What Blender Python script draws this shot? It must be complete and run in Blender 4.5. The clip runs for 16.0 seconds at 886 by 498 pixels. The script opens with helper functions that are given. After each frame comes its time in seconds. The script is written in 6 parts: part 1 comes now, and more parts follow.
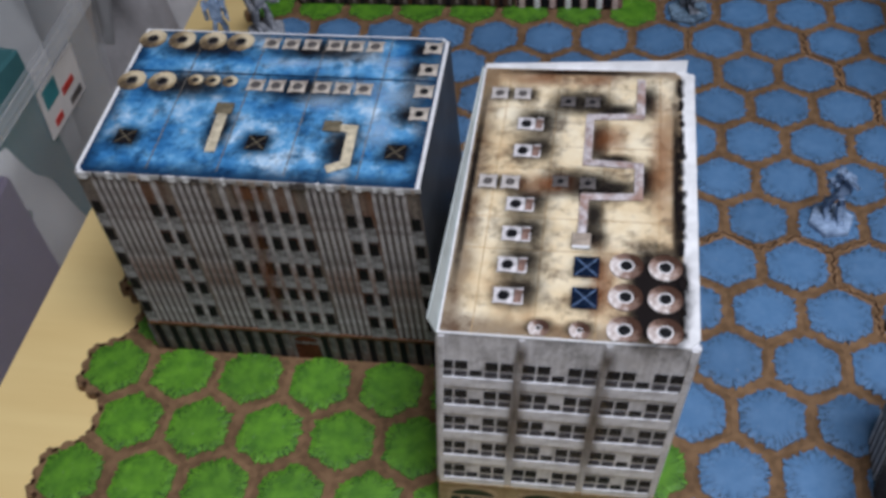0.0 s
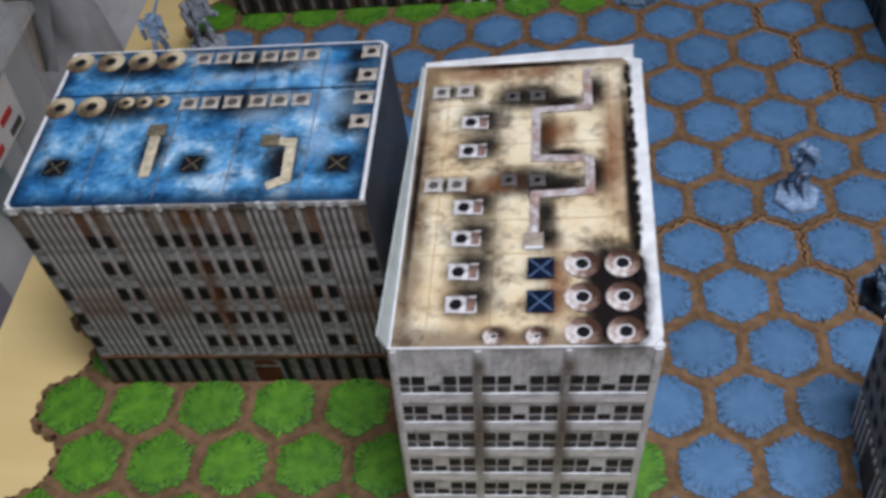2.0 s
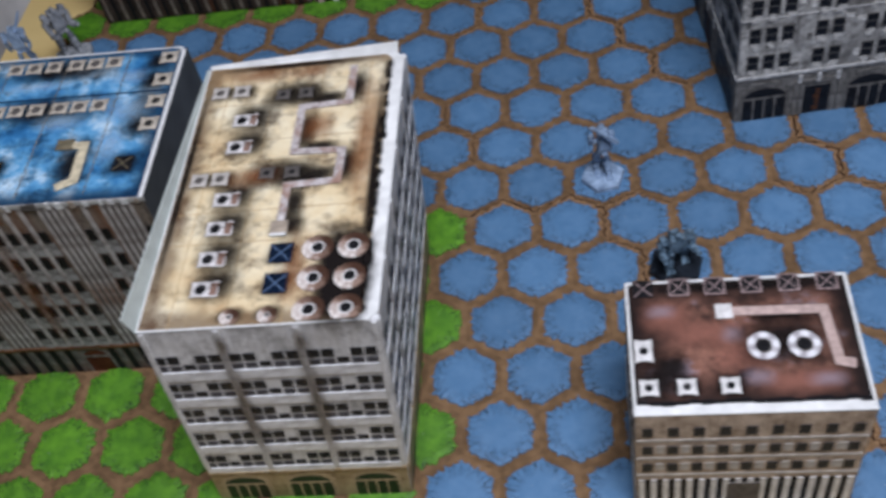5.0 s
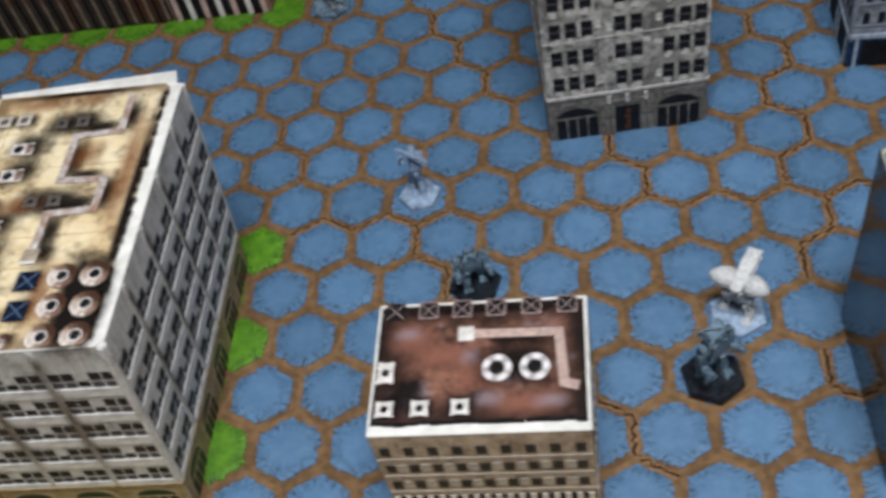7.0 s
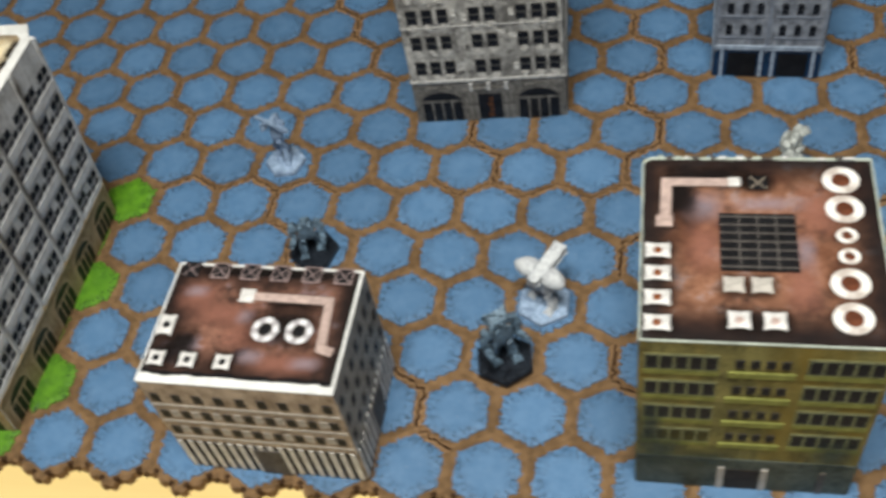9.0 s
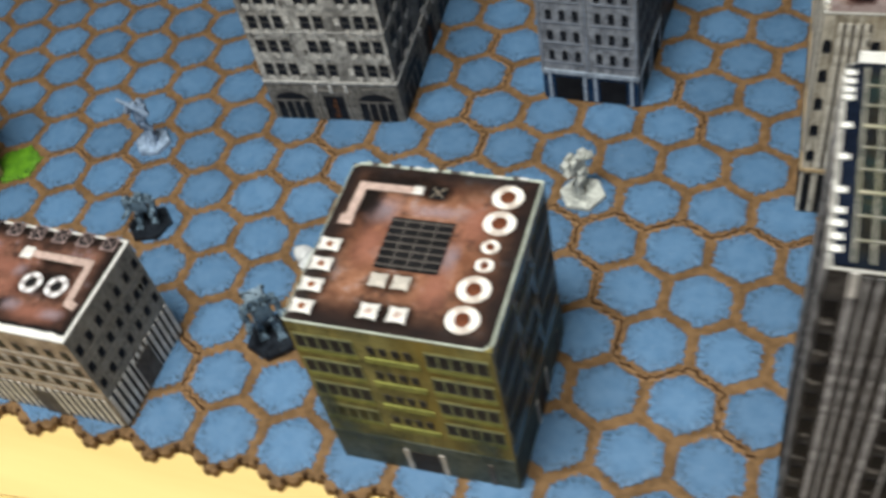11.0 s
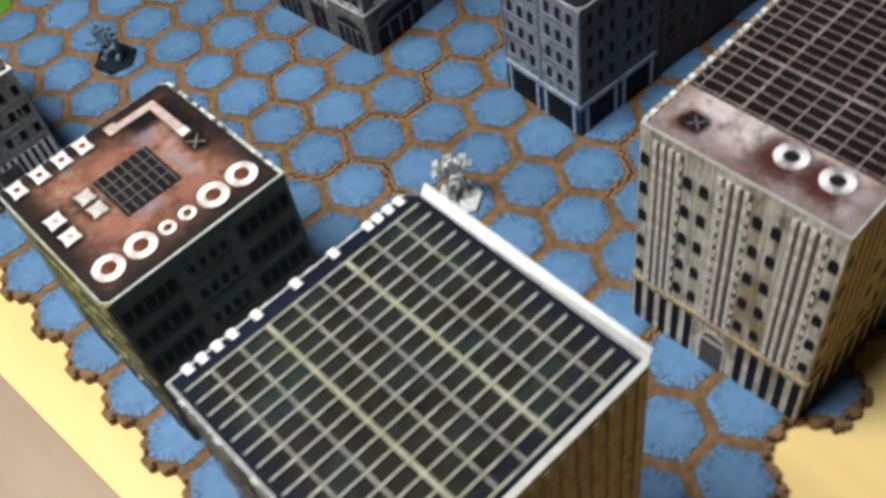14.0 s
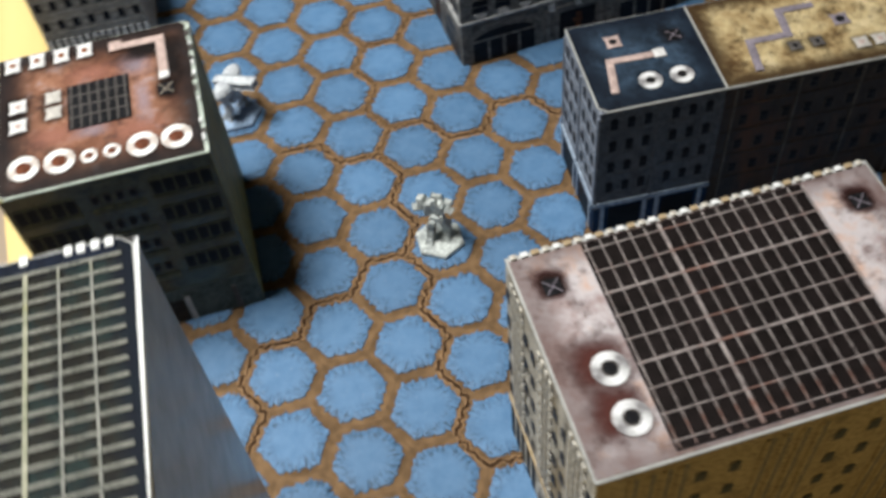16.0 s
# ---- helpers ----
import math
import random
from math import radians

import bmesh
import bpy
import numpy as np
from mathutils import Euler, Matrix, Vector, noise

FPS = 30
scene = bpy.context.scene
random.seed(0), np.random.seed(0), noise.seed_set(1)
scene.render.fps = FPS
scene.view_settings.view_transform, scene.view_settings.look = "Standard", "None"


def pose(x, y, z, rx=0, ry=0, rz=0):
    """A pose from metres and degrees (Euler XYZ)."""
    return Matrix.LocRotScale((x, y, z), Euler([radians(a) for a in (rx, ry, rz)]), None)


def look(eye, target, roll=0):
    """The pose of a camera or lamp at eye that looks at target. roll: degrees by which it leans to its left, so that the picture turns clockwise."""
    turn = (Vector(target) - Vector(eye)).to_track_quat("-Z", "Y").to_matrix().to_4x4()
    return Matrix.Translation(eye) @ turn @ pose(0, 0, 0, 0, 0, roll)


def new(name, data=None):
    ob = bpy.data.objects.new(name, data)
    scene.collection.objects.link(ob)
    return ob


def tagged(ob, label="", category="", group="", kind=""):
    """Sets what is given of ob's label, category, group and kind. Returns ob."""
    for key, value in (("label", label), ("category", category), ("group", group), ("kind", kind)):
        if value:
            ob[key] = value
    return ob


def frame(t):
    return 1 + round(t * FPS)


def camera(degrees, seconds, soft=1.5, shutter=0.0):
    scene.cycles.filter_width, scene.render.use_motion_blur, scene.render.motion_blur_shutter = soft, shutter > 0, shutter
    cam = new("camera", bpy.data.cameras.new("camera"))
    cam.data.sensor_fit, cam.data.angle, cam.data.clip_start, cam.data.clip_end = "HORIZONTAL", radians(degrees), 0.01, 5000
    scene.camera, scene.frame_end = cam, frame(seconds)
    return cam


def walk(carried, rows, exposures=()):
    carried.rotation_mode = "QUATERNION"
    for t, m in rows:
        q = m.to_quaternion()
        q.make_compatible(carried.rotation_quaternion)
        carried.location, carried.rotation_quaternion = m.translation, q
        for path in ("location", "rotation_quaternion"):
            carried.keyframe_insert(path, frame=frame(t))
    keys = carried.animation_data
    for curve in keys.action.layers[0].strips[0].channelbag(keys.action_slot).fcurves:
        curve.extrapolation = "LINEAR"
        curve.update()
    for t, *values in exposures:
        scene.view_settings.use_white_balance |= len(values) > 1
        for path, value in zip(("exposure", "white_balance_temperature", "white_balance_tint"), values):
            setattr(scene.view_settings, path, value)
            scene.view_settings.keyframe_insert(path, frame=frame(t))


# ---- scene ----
cam = camera(47.2, 16.0, soft=3.4, shutter=0.9)
# seconds, eye, target, roll
PATH = [
    (0, (-0.186, -0.399, 0.46), (-0.513, 0.889, -1.034), -7.5),
    (0.5, (-0.186, -0.392, 0.459), (-0.493, 0.905, -1.033), -7.2),
    (1, (-0.184, -0.387, 0.455), (-0.487, 0.907, -1.039), -7.7),
    (1.5, (-0.181, -0.383, 0.451), (-0.484, 0.904, -1.049), -9.3),
    (2, (-0.175, -0.382, 0.447), (-0.47, 0.909, -1.052), -11.0),
    (2.5, (-0.156, -0.378, 0.448), (-0.461, 0.901, -1.058), -12.4),
    (3, (-0.137, -0.38, 0.449), (-0.43, 0.9, -1.06), -13.0),
    (5.5, (-0.04, -0.401, 0.458), (-0.336, 0.874, -1.054), -13.7),
    (6, (-0.009, -0.399, 0.459), (-0.301, 0.865, -1.063), -14.0),
    (6.5, (0.019, -0.396, 0.458), (-0.27, 0.881, -1.054), -14.2),
    (7, (0.048, -0.394, 0.459), (-0.252, 0.877, -1.055), -14.0),
    (7.5, (0.08, -0.399, 0.462), (-0.25, 0.865, -1.052), -14.0),
    (8, (0.113, -0.401, 0.462), (-0.243, 0.844, -1.062), -13.5),
    (10.5, (0.315, -0.387, 0.471), (-0.224, 0.7742, -1.0650), -13.2),
    (11, (0.378, -0.388, 0.473), (-0.246, 0.771, -1.032), -14.2),
    (11.5, (0.417, -0.391, 0.477), (-0.24, 0.75, -1.029), -14.1),
    (12, (0.432, -0.367, 0.469), (-0.166, 0.803, -1.038), -13.4),
    (12.5, (0.443, -0.325, 0.458), (-0.159, 0.803, -1.08), -13.3),
    (13, (0.496, -0.275, 0.461), (-0.26, 0.723, -1.099), -13.2),
    (13.5, (0.556, -0.225, 0.46), (-0.351, 0.607, -1.116), -9.7),
    (14, (0.572, -0.199, 0.46), (-0.444, 0.49, -1.119), -11.5),
    (14.5, (0.536, -0.168, 0.454), (-0.445, 0.533, -1.142), -7.8),
    (15, (0.514, -0.143, 0.455), (-0.504, 0.425, -1.17), -9.3),
    (15.5, (0.565, -0.062, 0.458), (-0.554, 0.272, -1.166), -7.6),
    (16, (0.611, -0.017, 0.467), (-0.579, 0.155, -1.132), -7.0),
]
EXPOSURES = [(0.0, -0.14, 5820, 16), (3.0, -0.12, 5830, 15), (5.5, -0.07, 5900, 15), (6.5, -0.03, 6250, 12), (8.0, 0.15, 6850, 6), (10.5, 0.37, 6950, 5), (12.5, 0.40, 6900, 4), (14.0, 0.49, 6550, 8), (16.0, 0.55, 6600, 6)]
walk(cam, [(t, look(eye, target, roll)) for t, eye, target, roll in PATH], EXPOSURES)

# ---- world and lights ----
world = bpy.data.worlds.new("world")
scene.world = world
world.use_nodes = True
sky = world.node_tree.nodes.new("ShaderNodeTexSky")
sky.sky_type, sky.sun_disc = "NISHITA", False
sky.sun_elevation, sky.sun_rotation = radians(40), radians(180)
world.node_tree.links.new(sky.outputs["Color"], world.node_tree.nodes["Background"].inputs["Color"])
world.node_tree.nodes["Background"].inputs["Strength"].default_value = 0.01


def area_lamp(name, at, target, sx, sy, watts, colour):
    data = bpy.data.lights.new(name, "AREA")
    data.shape, data.size, data.size_y, data.energy, data.color = "RECTANGLE", sx, sy, watts, colour
    ob = new(name, data)
    ob.matrix_world = look(at, target)
    return ob


area_lamp("ceiling_lamp_light", (0.12, -0.46, 1.36), (0.13, -0.70, 0), 0.56, 0.44, 25.0, (1.0, 0.985, 0.965))


# ---- materials ----
def node_mat(name):
    m = bpy.data.materials.new(name)
    m.use_nodes = True
    nt = m.node_tree
    return m, nt, nt.nodes["Principled BSDF"]


def nd(nt, kind, **inputs):
    n = nt.nodes.new("ShaderNode" + kind)
    for k, v in inputs.items():
        key = k.replace("_", " ")
        if isinstance(v, bpy.types.NodeSocket):
            nt.links.new(v, n.inputs[key])
        else:
            n.inputs[key].default_value = v
    return n


def rgba(c):
    return (c[0], c[1], c[2], 1.0)


def math_node(nt, op, a, b=0.0, c=None):
    n = nt.nodes.new("ShaderNodeMath")
    n.operation = op
    for i, v in enumerate((a, b, c)):
        if v is None:
            continue
        if isinstance(v, bpy.types.NodeSocket):
            nt.links.new(v, n.inputs[i])
        else:
            n.inputs[i].default_value = v
    return n.outputs[0]


def ramp(nt, fac, stops):
    n = nt.nodes.new("ShaderNodeValToRGB")
    e = n.color_ramp.elements
    while len(e) < len(stops):
        e.new(0.5)
    for el, (p, c) in zip(e, stops):
        el.position, el.color = p, rgba(c)
    nt.links.new(fac, n.inputs[0])
    return n.outputs[0]


def mix(nt, fac, a, b, mode="MIX"):
    n = nt.nodes.new("ShaderNodeMix")
    n.data_type, n.blend_type = "RGBA", mode
    for i, v in ((0, fac), (6, a), (7, b)):
        if isinstance(v, bpy.types.NodeSocket):
            nt.links.new(v, n.inputs[i])
        else:
            n.inputs[i].default_value = v if i == 0 else rgba(v)
    return n.outputs[2]


def coords(nt, scale=(1, 1, 1), kind="Object"):
    tc = nt.nodes.new("ShaderNodeTexCoord")
    mp = nt.nodes.new("ShaderNodeMapping")
    mp.inputs["Scale"].default_value = scale
    nt.links.new(tc.outputs[kind], mp.inputs[0])
    return mp.outputs[0]


def noise_tex(nt, vec, scale, detail=4.0, rough=0.6):
    n = nd(nt, "TexNoise", Vector=vec, Scale=scale, Detail=detail, Roughness=rough)
    return n.outputs["Fac"]


def bump(nt, bsdf, height, strength=0.2, distance=0.0005):
    b = nd(nt, "Bump", Height=height, Strength=strength, Distance=distance)
    nt.links.new(b.outputs[0], bsdf.inputs["Normal"])


def printed(name, light, dark, blot=90.0, streak=0.5, rough=0.55, stain=None, shine=0.08):
    """Ink on card: blotches, vertical streaks, fine grain; shine: how glossy the sheet is."""
    m, nt, b = node_mat(name)
    v = coords(nt)
    big = noise_tex(nt, v, blot, 5.0, 0.65)
    fine = noise_tex(nt, v, blot * 9, 2.0)
    vs = coords(nt, (1, 1, 0.06))
    st = noise_tex(nt, vs, 420.0, 3.0)
    f1 = math_node(nt, "MULTIPLY_ADD", st, streak, math_node(nt, "MULTIPLY", big, 1.0 - streak))
    f2 = math_node(nt, "MULTIPLY_ADD", fine, 0.25, math_node(nt, "MULTIPLY", f1, 0.8))
    col = ramp(nt, f2, [(0.36, dark), (0.64, light)])
    grime = noise_tex(nt, coords(nt, (1, 1, 0.7)), blot * 0.8, 9.0, 0.74)
    col = mix(nt, ramp(nt, grime, [(0.36, (0.7, 0.7, 0.7)), (0.48, (0, 0, 0))]), col, [c * 0.55 for c in dark])
    if stain:
        s = noise_tex(nt, coords(nt, (1, 1, 0.3)), blot * 0.35, 4.0)
        col = mix(nt, ramp(nt, s, [(0.52, (0, 0, 0)), (0.66, (0.8, 0.8, 0.8))]), col, stain)
    nt.links.new(col, b.inputs["Base Color"])
    b.inputs["Roughness"].default_value = rough
    b.inputs["Specular IOR Level"].default_value = shine
    bump(nt, b, fine, 0.1, 0.0002)
    return m


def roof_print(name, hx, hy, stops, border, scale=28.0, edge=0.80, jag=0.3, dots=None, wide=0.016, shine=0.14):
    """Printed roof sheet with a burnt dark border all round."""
    m, nt, b = node_mat(name)
    v = coords(nt)
    n1 = noise_tex(nt, v, scale, 6.0, 0.62)
    n2 = noise_tex(nt, v, scale * 7, 4.0)
    f = math_node(nt, "MULTIPLY_ADD", n2, 0.22, math_node(nt, "MULTIPLY", n1, 0.85))
    col = ramp(nt, f, stops)
    grime = noise_tex(nt, v, scale * 2.6, 9.0, 0.74)
    col = mix(nt, ramp(nt, grime, [(0.36, (0.75, 0.75, 0.75)), (0.50, (0, 0, 0))]), col, [c * 0.7 + 0.004 for c in border])
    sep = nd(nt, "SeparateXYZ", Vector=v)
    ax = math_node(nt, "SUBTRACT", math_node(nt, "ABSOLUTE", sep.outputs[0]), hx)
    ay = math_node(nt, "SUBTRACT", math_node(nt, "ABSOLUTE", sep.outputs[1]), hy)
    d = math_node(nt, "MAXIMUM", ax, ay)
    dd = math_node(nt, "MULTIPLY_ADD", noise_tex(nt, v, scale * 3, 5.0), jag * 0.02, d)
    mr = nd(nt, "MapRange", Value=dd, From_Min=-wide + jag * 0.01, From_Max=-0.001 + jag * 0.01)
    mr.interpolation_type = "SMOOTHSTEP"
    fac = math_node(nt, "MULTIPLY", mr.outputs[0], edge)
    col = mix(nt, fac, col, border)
    if dots:
        sp = noise_tex(nt, v, 700.0, 1.0)
        col = mix(nt, ramp(nt, sp, [(0.66, (0, 0, 0)), (0.72, (0.8, 0.8, 0.8))]), col, dots)
    nt.links.new(col, b.inputs["Base Color"])
    b.inputs["Roughness"].default_value = 0.55
    b.inputs["Specular IOR Level"].default_value = shine
    bump(nt, b, n2, 0.06, 0.0002)
    return m


def plain(name, colour, rough=0.5, vary=0.25, scale=300.0, metal=0.0, relief=0.1):
    m, nt, b = node_mat(name)
    v = coords(nt)
    n = noise_tex(nt, v, scale, 4.0)
    n2 = noise_tex(nt, v, scale * 0.13, 3.0)
    f = math_node(nt, "MULTIPLY_ADD", n, 0.5, math_node(nt, "MULTIPLY", n2, 0.5))
    dark = [c * (1 - vary) for c in colour]
    light = [min(1.0, c * (1 + vary * 0.6)) for c in colour]
    nt.links.new(ramp(nt, f, [(0.35, dark), (0.65, light)]), b.inputs["Base Color"])
    b.inputs["Roughness"].default_value, b.inputs["Metallic"].default_value = rough, metal
    b.inputs["Specular IOR Level"].default_value = 0.06
    if relief:
        bump(nt, b, n, relief, 0.0003)
    return m


def pad_paint(name, base, deep, pale):
    """Dry-brushed paint on a moulded tuft: blades run out from the middle, dark between them towards the rim."""
    m, nt, b = node_mat(name)
    info = nt.nodes.new("ShaderNodeObjectInfo")
    v = coords(nt)
    sep = nd(nt, "SeparateXYZ", Vector=v)
    x, y = sep.outputs[0], sep.outputs[1]
    ang = math_node(nt, "ARCTAN2", y, x)
    r = math_node(nt, "SQRT", math_node(nt, "ADD", math_node(nt, "MULTIPLY", x, x), math_node(nt, "MULTIPLY", y, y)))
    rnd = math_node(nt, "MULTIPLY", info.outputs["Random"], 40.0)
    cmb = nd(nt, "CombineXYZ", X=math_node(nt, "MULTIPLY", math_node(nt, "COSINE", ang), 6.0), Y=math_node(nt, "MULTIPLY", math_node(nt, "SINE", ang), 6.0), Z=math_node(nt, "MULTIPLY_ADD", r, 60.0, rnd))
    blades = noise_tex(nt, cmb.outputs[0], 4.4, 3.0, 0.7)
    rim = nd(nt, "MapRange", Value=r, From_Min=0.0085, From_Max=0.0138).outputs[0]
    cut = ramp(nt, blades, [(0.535, (0, 0, 0)), (0.575, (1, 1, 1))])
    fac = math_node(nt, "MULTIPLY", cut, math_node(nt, "MULTIPLY", rim, 0.95))
    vv = nt.nodes.new("ShaderNodeVectorMath")
    vv.operation = "ADD"
    nt.links.new(v, vv.inputs[0])
    nt.links.new(rnd, vv.inputs[1])
    mott = noise_tex(nt, vv.outputs[0], 130.0, 5.0, 0.65)
    col = ramp(nt, mott, [(0.35, base), (0.7, pale)])
    flecks = ramp(nt, noise_tex(nt, vv.outputs[0], 620.0, 2.0), [(0.70, (0, 0, 0)), (0.78, (0.5, 0.5, 0.5))])
    col = mix(nt, flecks, col, (0.55, 0.55, 0.55))
    hair = ramp(nt, blades, [(0.36, (1, 1, 1)), (0.42, (0, 0, 0))])
    col = mix(nt, math_node(nt, "MULTIPLY", hair, math_node(nt, "MULTIPLY", rim, 0.15)), col, tuple(min(1.0, c * 1.8) for c in pale))
    hs = nd(nt, "HueSaturation", Color=mix(nt, fac, col, deep), Value=math_node(nt, "MULTIPLY_ADD", info.outputs["Random"], 0.22, 0.89))
    nt.links.new(hs.outputs[0], b.inputs["Base Color"])
    b.inputs["Roughness"].default_value = 0.62
    hh = math_node(nt, "MULTIPLY_ADD", blades, -0.7, mott)
    bump(nt, b, hh, 0.22, 0.0010)
    return m


def wood(name, light, dark, across="Y", scale=1.0, gloss=0.3):
    m, nt, b = node_mat(name)
    sc = (2.0 * scale, 26.0 * scale, 26.0 * scale) if across == "Y" else (26.0 * scale, 2.0 * scale, 26.0 * scale)
    v = coords(nt, sc)
    n = noise_tex(nt, v, 2.2, 6.0, 0.6)
    n2 = noise_tex(nt, coords(nt), 3.0, 3.0)
    f = math_node(nt, "MULTIPLY_ADD", n, 0.65, math_node(nt, "MULTIPLY", n2, 0.35))
    nt.links.new(ramp(nt, f, [(0.3, dark), (0.68, light)]), b.inputs["Base Color"])
    b.inputs["Roughness"].default_value = gloss
    bump(nt, b, n, 0.05, 0.0004)
    return m


def soft_ink(name, colour=(0.01, 0.008, 0.008), strength=0.88, power=0.12):
    """A soft-edged printed blot that thins out towards its rim."""
    m, nt, b = node_mat(name)
    v = coords(nt, (2, 2, 1), "Generated")
    sep = nd(nt, "SeparateXYZ", Vector=v)
    dx = math_node(nt, "ABSOLUTE", math_node(nt, "SUBTRACT", sep.outputs[0], 1.0))
    dy = math_node(nt, "ABSOLUTE", math_node(nt, "SUBTRACT", sep.outputs[1], 1.0))
    px, py = math_node(nt, "POWER", dx, 3.0), math_node(nt, "POWER", dy, 3.0)
    d = math_node(nt, "POWER", math_node(nt, "ADD", px, py), 0.3333)
    wob = math_node(nt, "MULTIPLY_ADD", noise_tex(nt, coords(nt), 160.0, 4.0), 0.5, math_node(nt, "SUBTRACT", d, 0.25))
    mr = nd(nt, "MapRange", Value=wob, From_Min=power, From_Max=1.0, To_Min=strength, To_Max=0.0)
    mr.interpolation_type = "SMOOTHSTEP"
    b.inputs["Base Color"].default_value = rgba(colour)
    b.inputs["Roughness"].default_value = 0.5
    b.inputs["Specular IOR Level"].default_value = 0.1
    nt.links.new(mr.outputs[0], b.inputs["Alpha"])
    return m


def spun(name, light, mid, dark, turns=2.0, lift=0.1, phase=0.0):
    """Printed metal with shine and shade that turn round the middle."""
    m, nt, b = node_mat(name)
    info = nt.nodes.new("ShaderNodeObjectInfo")
    v = coords(nt)
    sep = nd(nt, "SeparateXYZ", Vector=v)
    ang = math_node(nt, "ARCTAN2", sep.outputs[1], sep.outputs[0])
    ph = math_node(nt, "MULTIPLY_ADD", info.outputs["Random"], 1.5, phase)
    w = math_node(nt, "SINE", math_node(nt, "MULTIPLY_ADD", ang, turns, ph))
    f = math_node(nt, "MULTIPLY_ADD", w, 0.28, math_node(nt, "MULTIPLY_ADD", noise_tex(nt, v, 330.0, 4.0), 0.8, lift))
    nt.links.new(ramp(nt, f, [(0.2, dark), (0.48, mid), (0.72, light)]), b.inputs["Base Color"])
    b.inputs["Roughness"].default_value = 0.5
    b.inputs["Specular IOR Level"].default_value = 0.25
    return m


SPUN_SILVER = spun("spun_silver_ink", (0.74, 0.74, 0.76), (0.56, 0.56, 0.57), (0.22, 0.21, 0.22))
SPUN_TICK = spun("ticked_silver_ink", (0.76, 0.76, 0.80), (0.60, 0.59, 0.62), (0.36, 0.34, 0.37), 5.0)
SPUN_WHITE = spun("spun_white_ink", (0.88, 0.87, 0.86), (0.78, 0.75, 0.73), (0.48, 0.42, 0.39))
SPUN_RUST = spun("spun_rusty_ink", (0.78, 0.74, 0.71), (0.27, 0.18, 0.14), (0.055, 0.026, 0.016), 1.0, 0.0, 3.6)
SPUN_GOLD = spun("spun_gold_ink", (0.62, 0.53, 0.35), (0.31, 0.235, 0.13), (0.09, 0.065, 0.04), 1.0)
INK_BLOT = soft_ink("dark_ink_blot")
INK_PLATE = soft_ink("solid_dark_ink", (0.010, 0.008, 0.008), 0.96, 0.5)
STAIN_BLOT = soft_ink("brown_water_stain", (0.12, 0.085, 0.05), 0.62, 0.0)
RED_BLOT = soft_ink("reddish_halo_ink", (0.075, 0.022, 0.018), 0.9, 0.3)
RUST_BLOT = soft_ink("rust_ink_blot", (0.25, 0.090, 0.030), 0.55, 0.0)
CARD_WHITE = plain("white_card_edge", (0.77, 0.78, 0.78), 0.6, 0.22, 160.0)
PAPER_DULL = plain("dull_paper_edge", (0.50, 0.55, 0.53), 0.6, 0.2, 120.0)
CARD_GREY = plain("grey_card_edge", (0.42, 0.42, 0.41), 0.6, 0.25, 200.0)
INK_BLACK = plain("black_ink", (0.012, 0.012, 0.014), 0.5, 0.5, 500.0)
INK_PANE = plain("window_pane_ink", (0.014, 0.016, 0.022), 0.4, 0.6, 900.0)
INK_PALE = plain("pale_ink", (0.50, 0.47, 0.44), 0.5, 0.35, 600.0)
INK_TAN = plain("tan_ink", (0.42, 0.32, 0.20), 0.5, 0.4, 500.0)
INK_STONE = plain("stone_ink", (0.38, 0.32, 0.26), 0.5, 0.4, 500.0)
INK_SLATE = plain("slate_blue_ink", (0.21, 0.24, 0.30), 0.5, 0.4, 300.0)
INK_RUST = plain("rust_ink", (0.22, 0.07, 0.025), 0.55, 0.5, 350.0)
INK_SILVER = plain("silver_ink", (0.70, 0.69, 0.69), 0.45, 0.35, 700.0)
INK_ROSE = plain("rose_grey_ink", (0.50, 0.38, 0.35), 0.5, 0.4, 400.0)
INK_DIM = plain("dim_grey_ink", (0.11, 0.10, 0.095), 0.5, 0.5, 500.0)
INK_NAVY = plain("navy_ink", (0.012, 0.035, 0.085), 0.5, 0.5, 300.0)
INK_LILAC = plain("lilac_grey_ink", (0.24, 0.21, 0.25), 0.5, 0.4, 400.0)
INK_SEAM = plain("seam_ink", (0.17, 0.16, 0.14), 0.6, 0.6, 120.0)
BROWN = plain("brown_painted_tile", (0.180, 0.110, 0.058), 0.65, 0.55, 130.0, 0.0, 0.5)
LIP_BROWN = plain("worn_tile_lip", (0.27, 0.165, 0.09), 0.65, 0.35, 220.0, 0.0, 0.4)
CRACK = plain("dark_joint_line", (0.048, 0.025, 0.013), 0.8, 0.5, 400.0)
BLUE_PAD = pad_paint("blue_pad_paint", (0.067, 0.165, 0.315), (0.006, 0.016, 0.034), (0.098, 0.208, 0.372))
GREEN_PAD = pad_paint("green_pad_paint", (0.050, 0.165, 0.005), (0.006, 0.030, 0.003), (0.120, 0.31, 0.012))
TABLE_WOOD = wood("pale_varnished_wood", (0.84, 0.66, 0.30), (0.70, 0.51, 0.21), "Y", 0.6, 0.32)
FLOOR_WOOD = wood("brown_laminate", (0.93, 0.76, 0.60), (0.80, 0.61, 0.45), "Y", 0.35, 0.35)
# paint of the unseen walls and ceiling, darkened so little light bounces back
WALL_PAINT = plain("dimmed_wall_paint", (0.07, 0.068, 0.066), 0.8, 0.06, 12.0)
CEIL_PAINT = plain("dimmed_ceiling_paint", (0.16, 0.16, 0.157), 0.85, 0.05, 12.0)


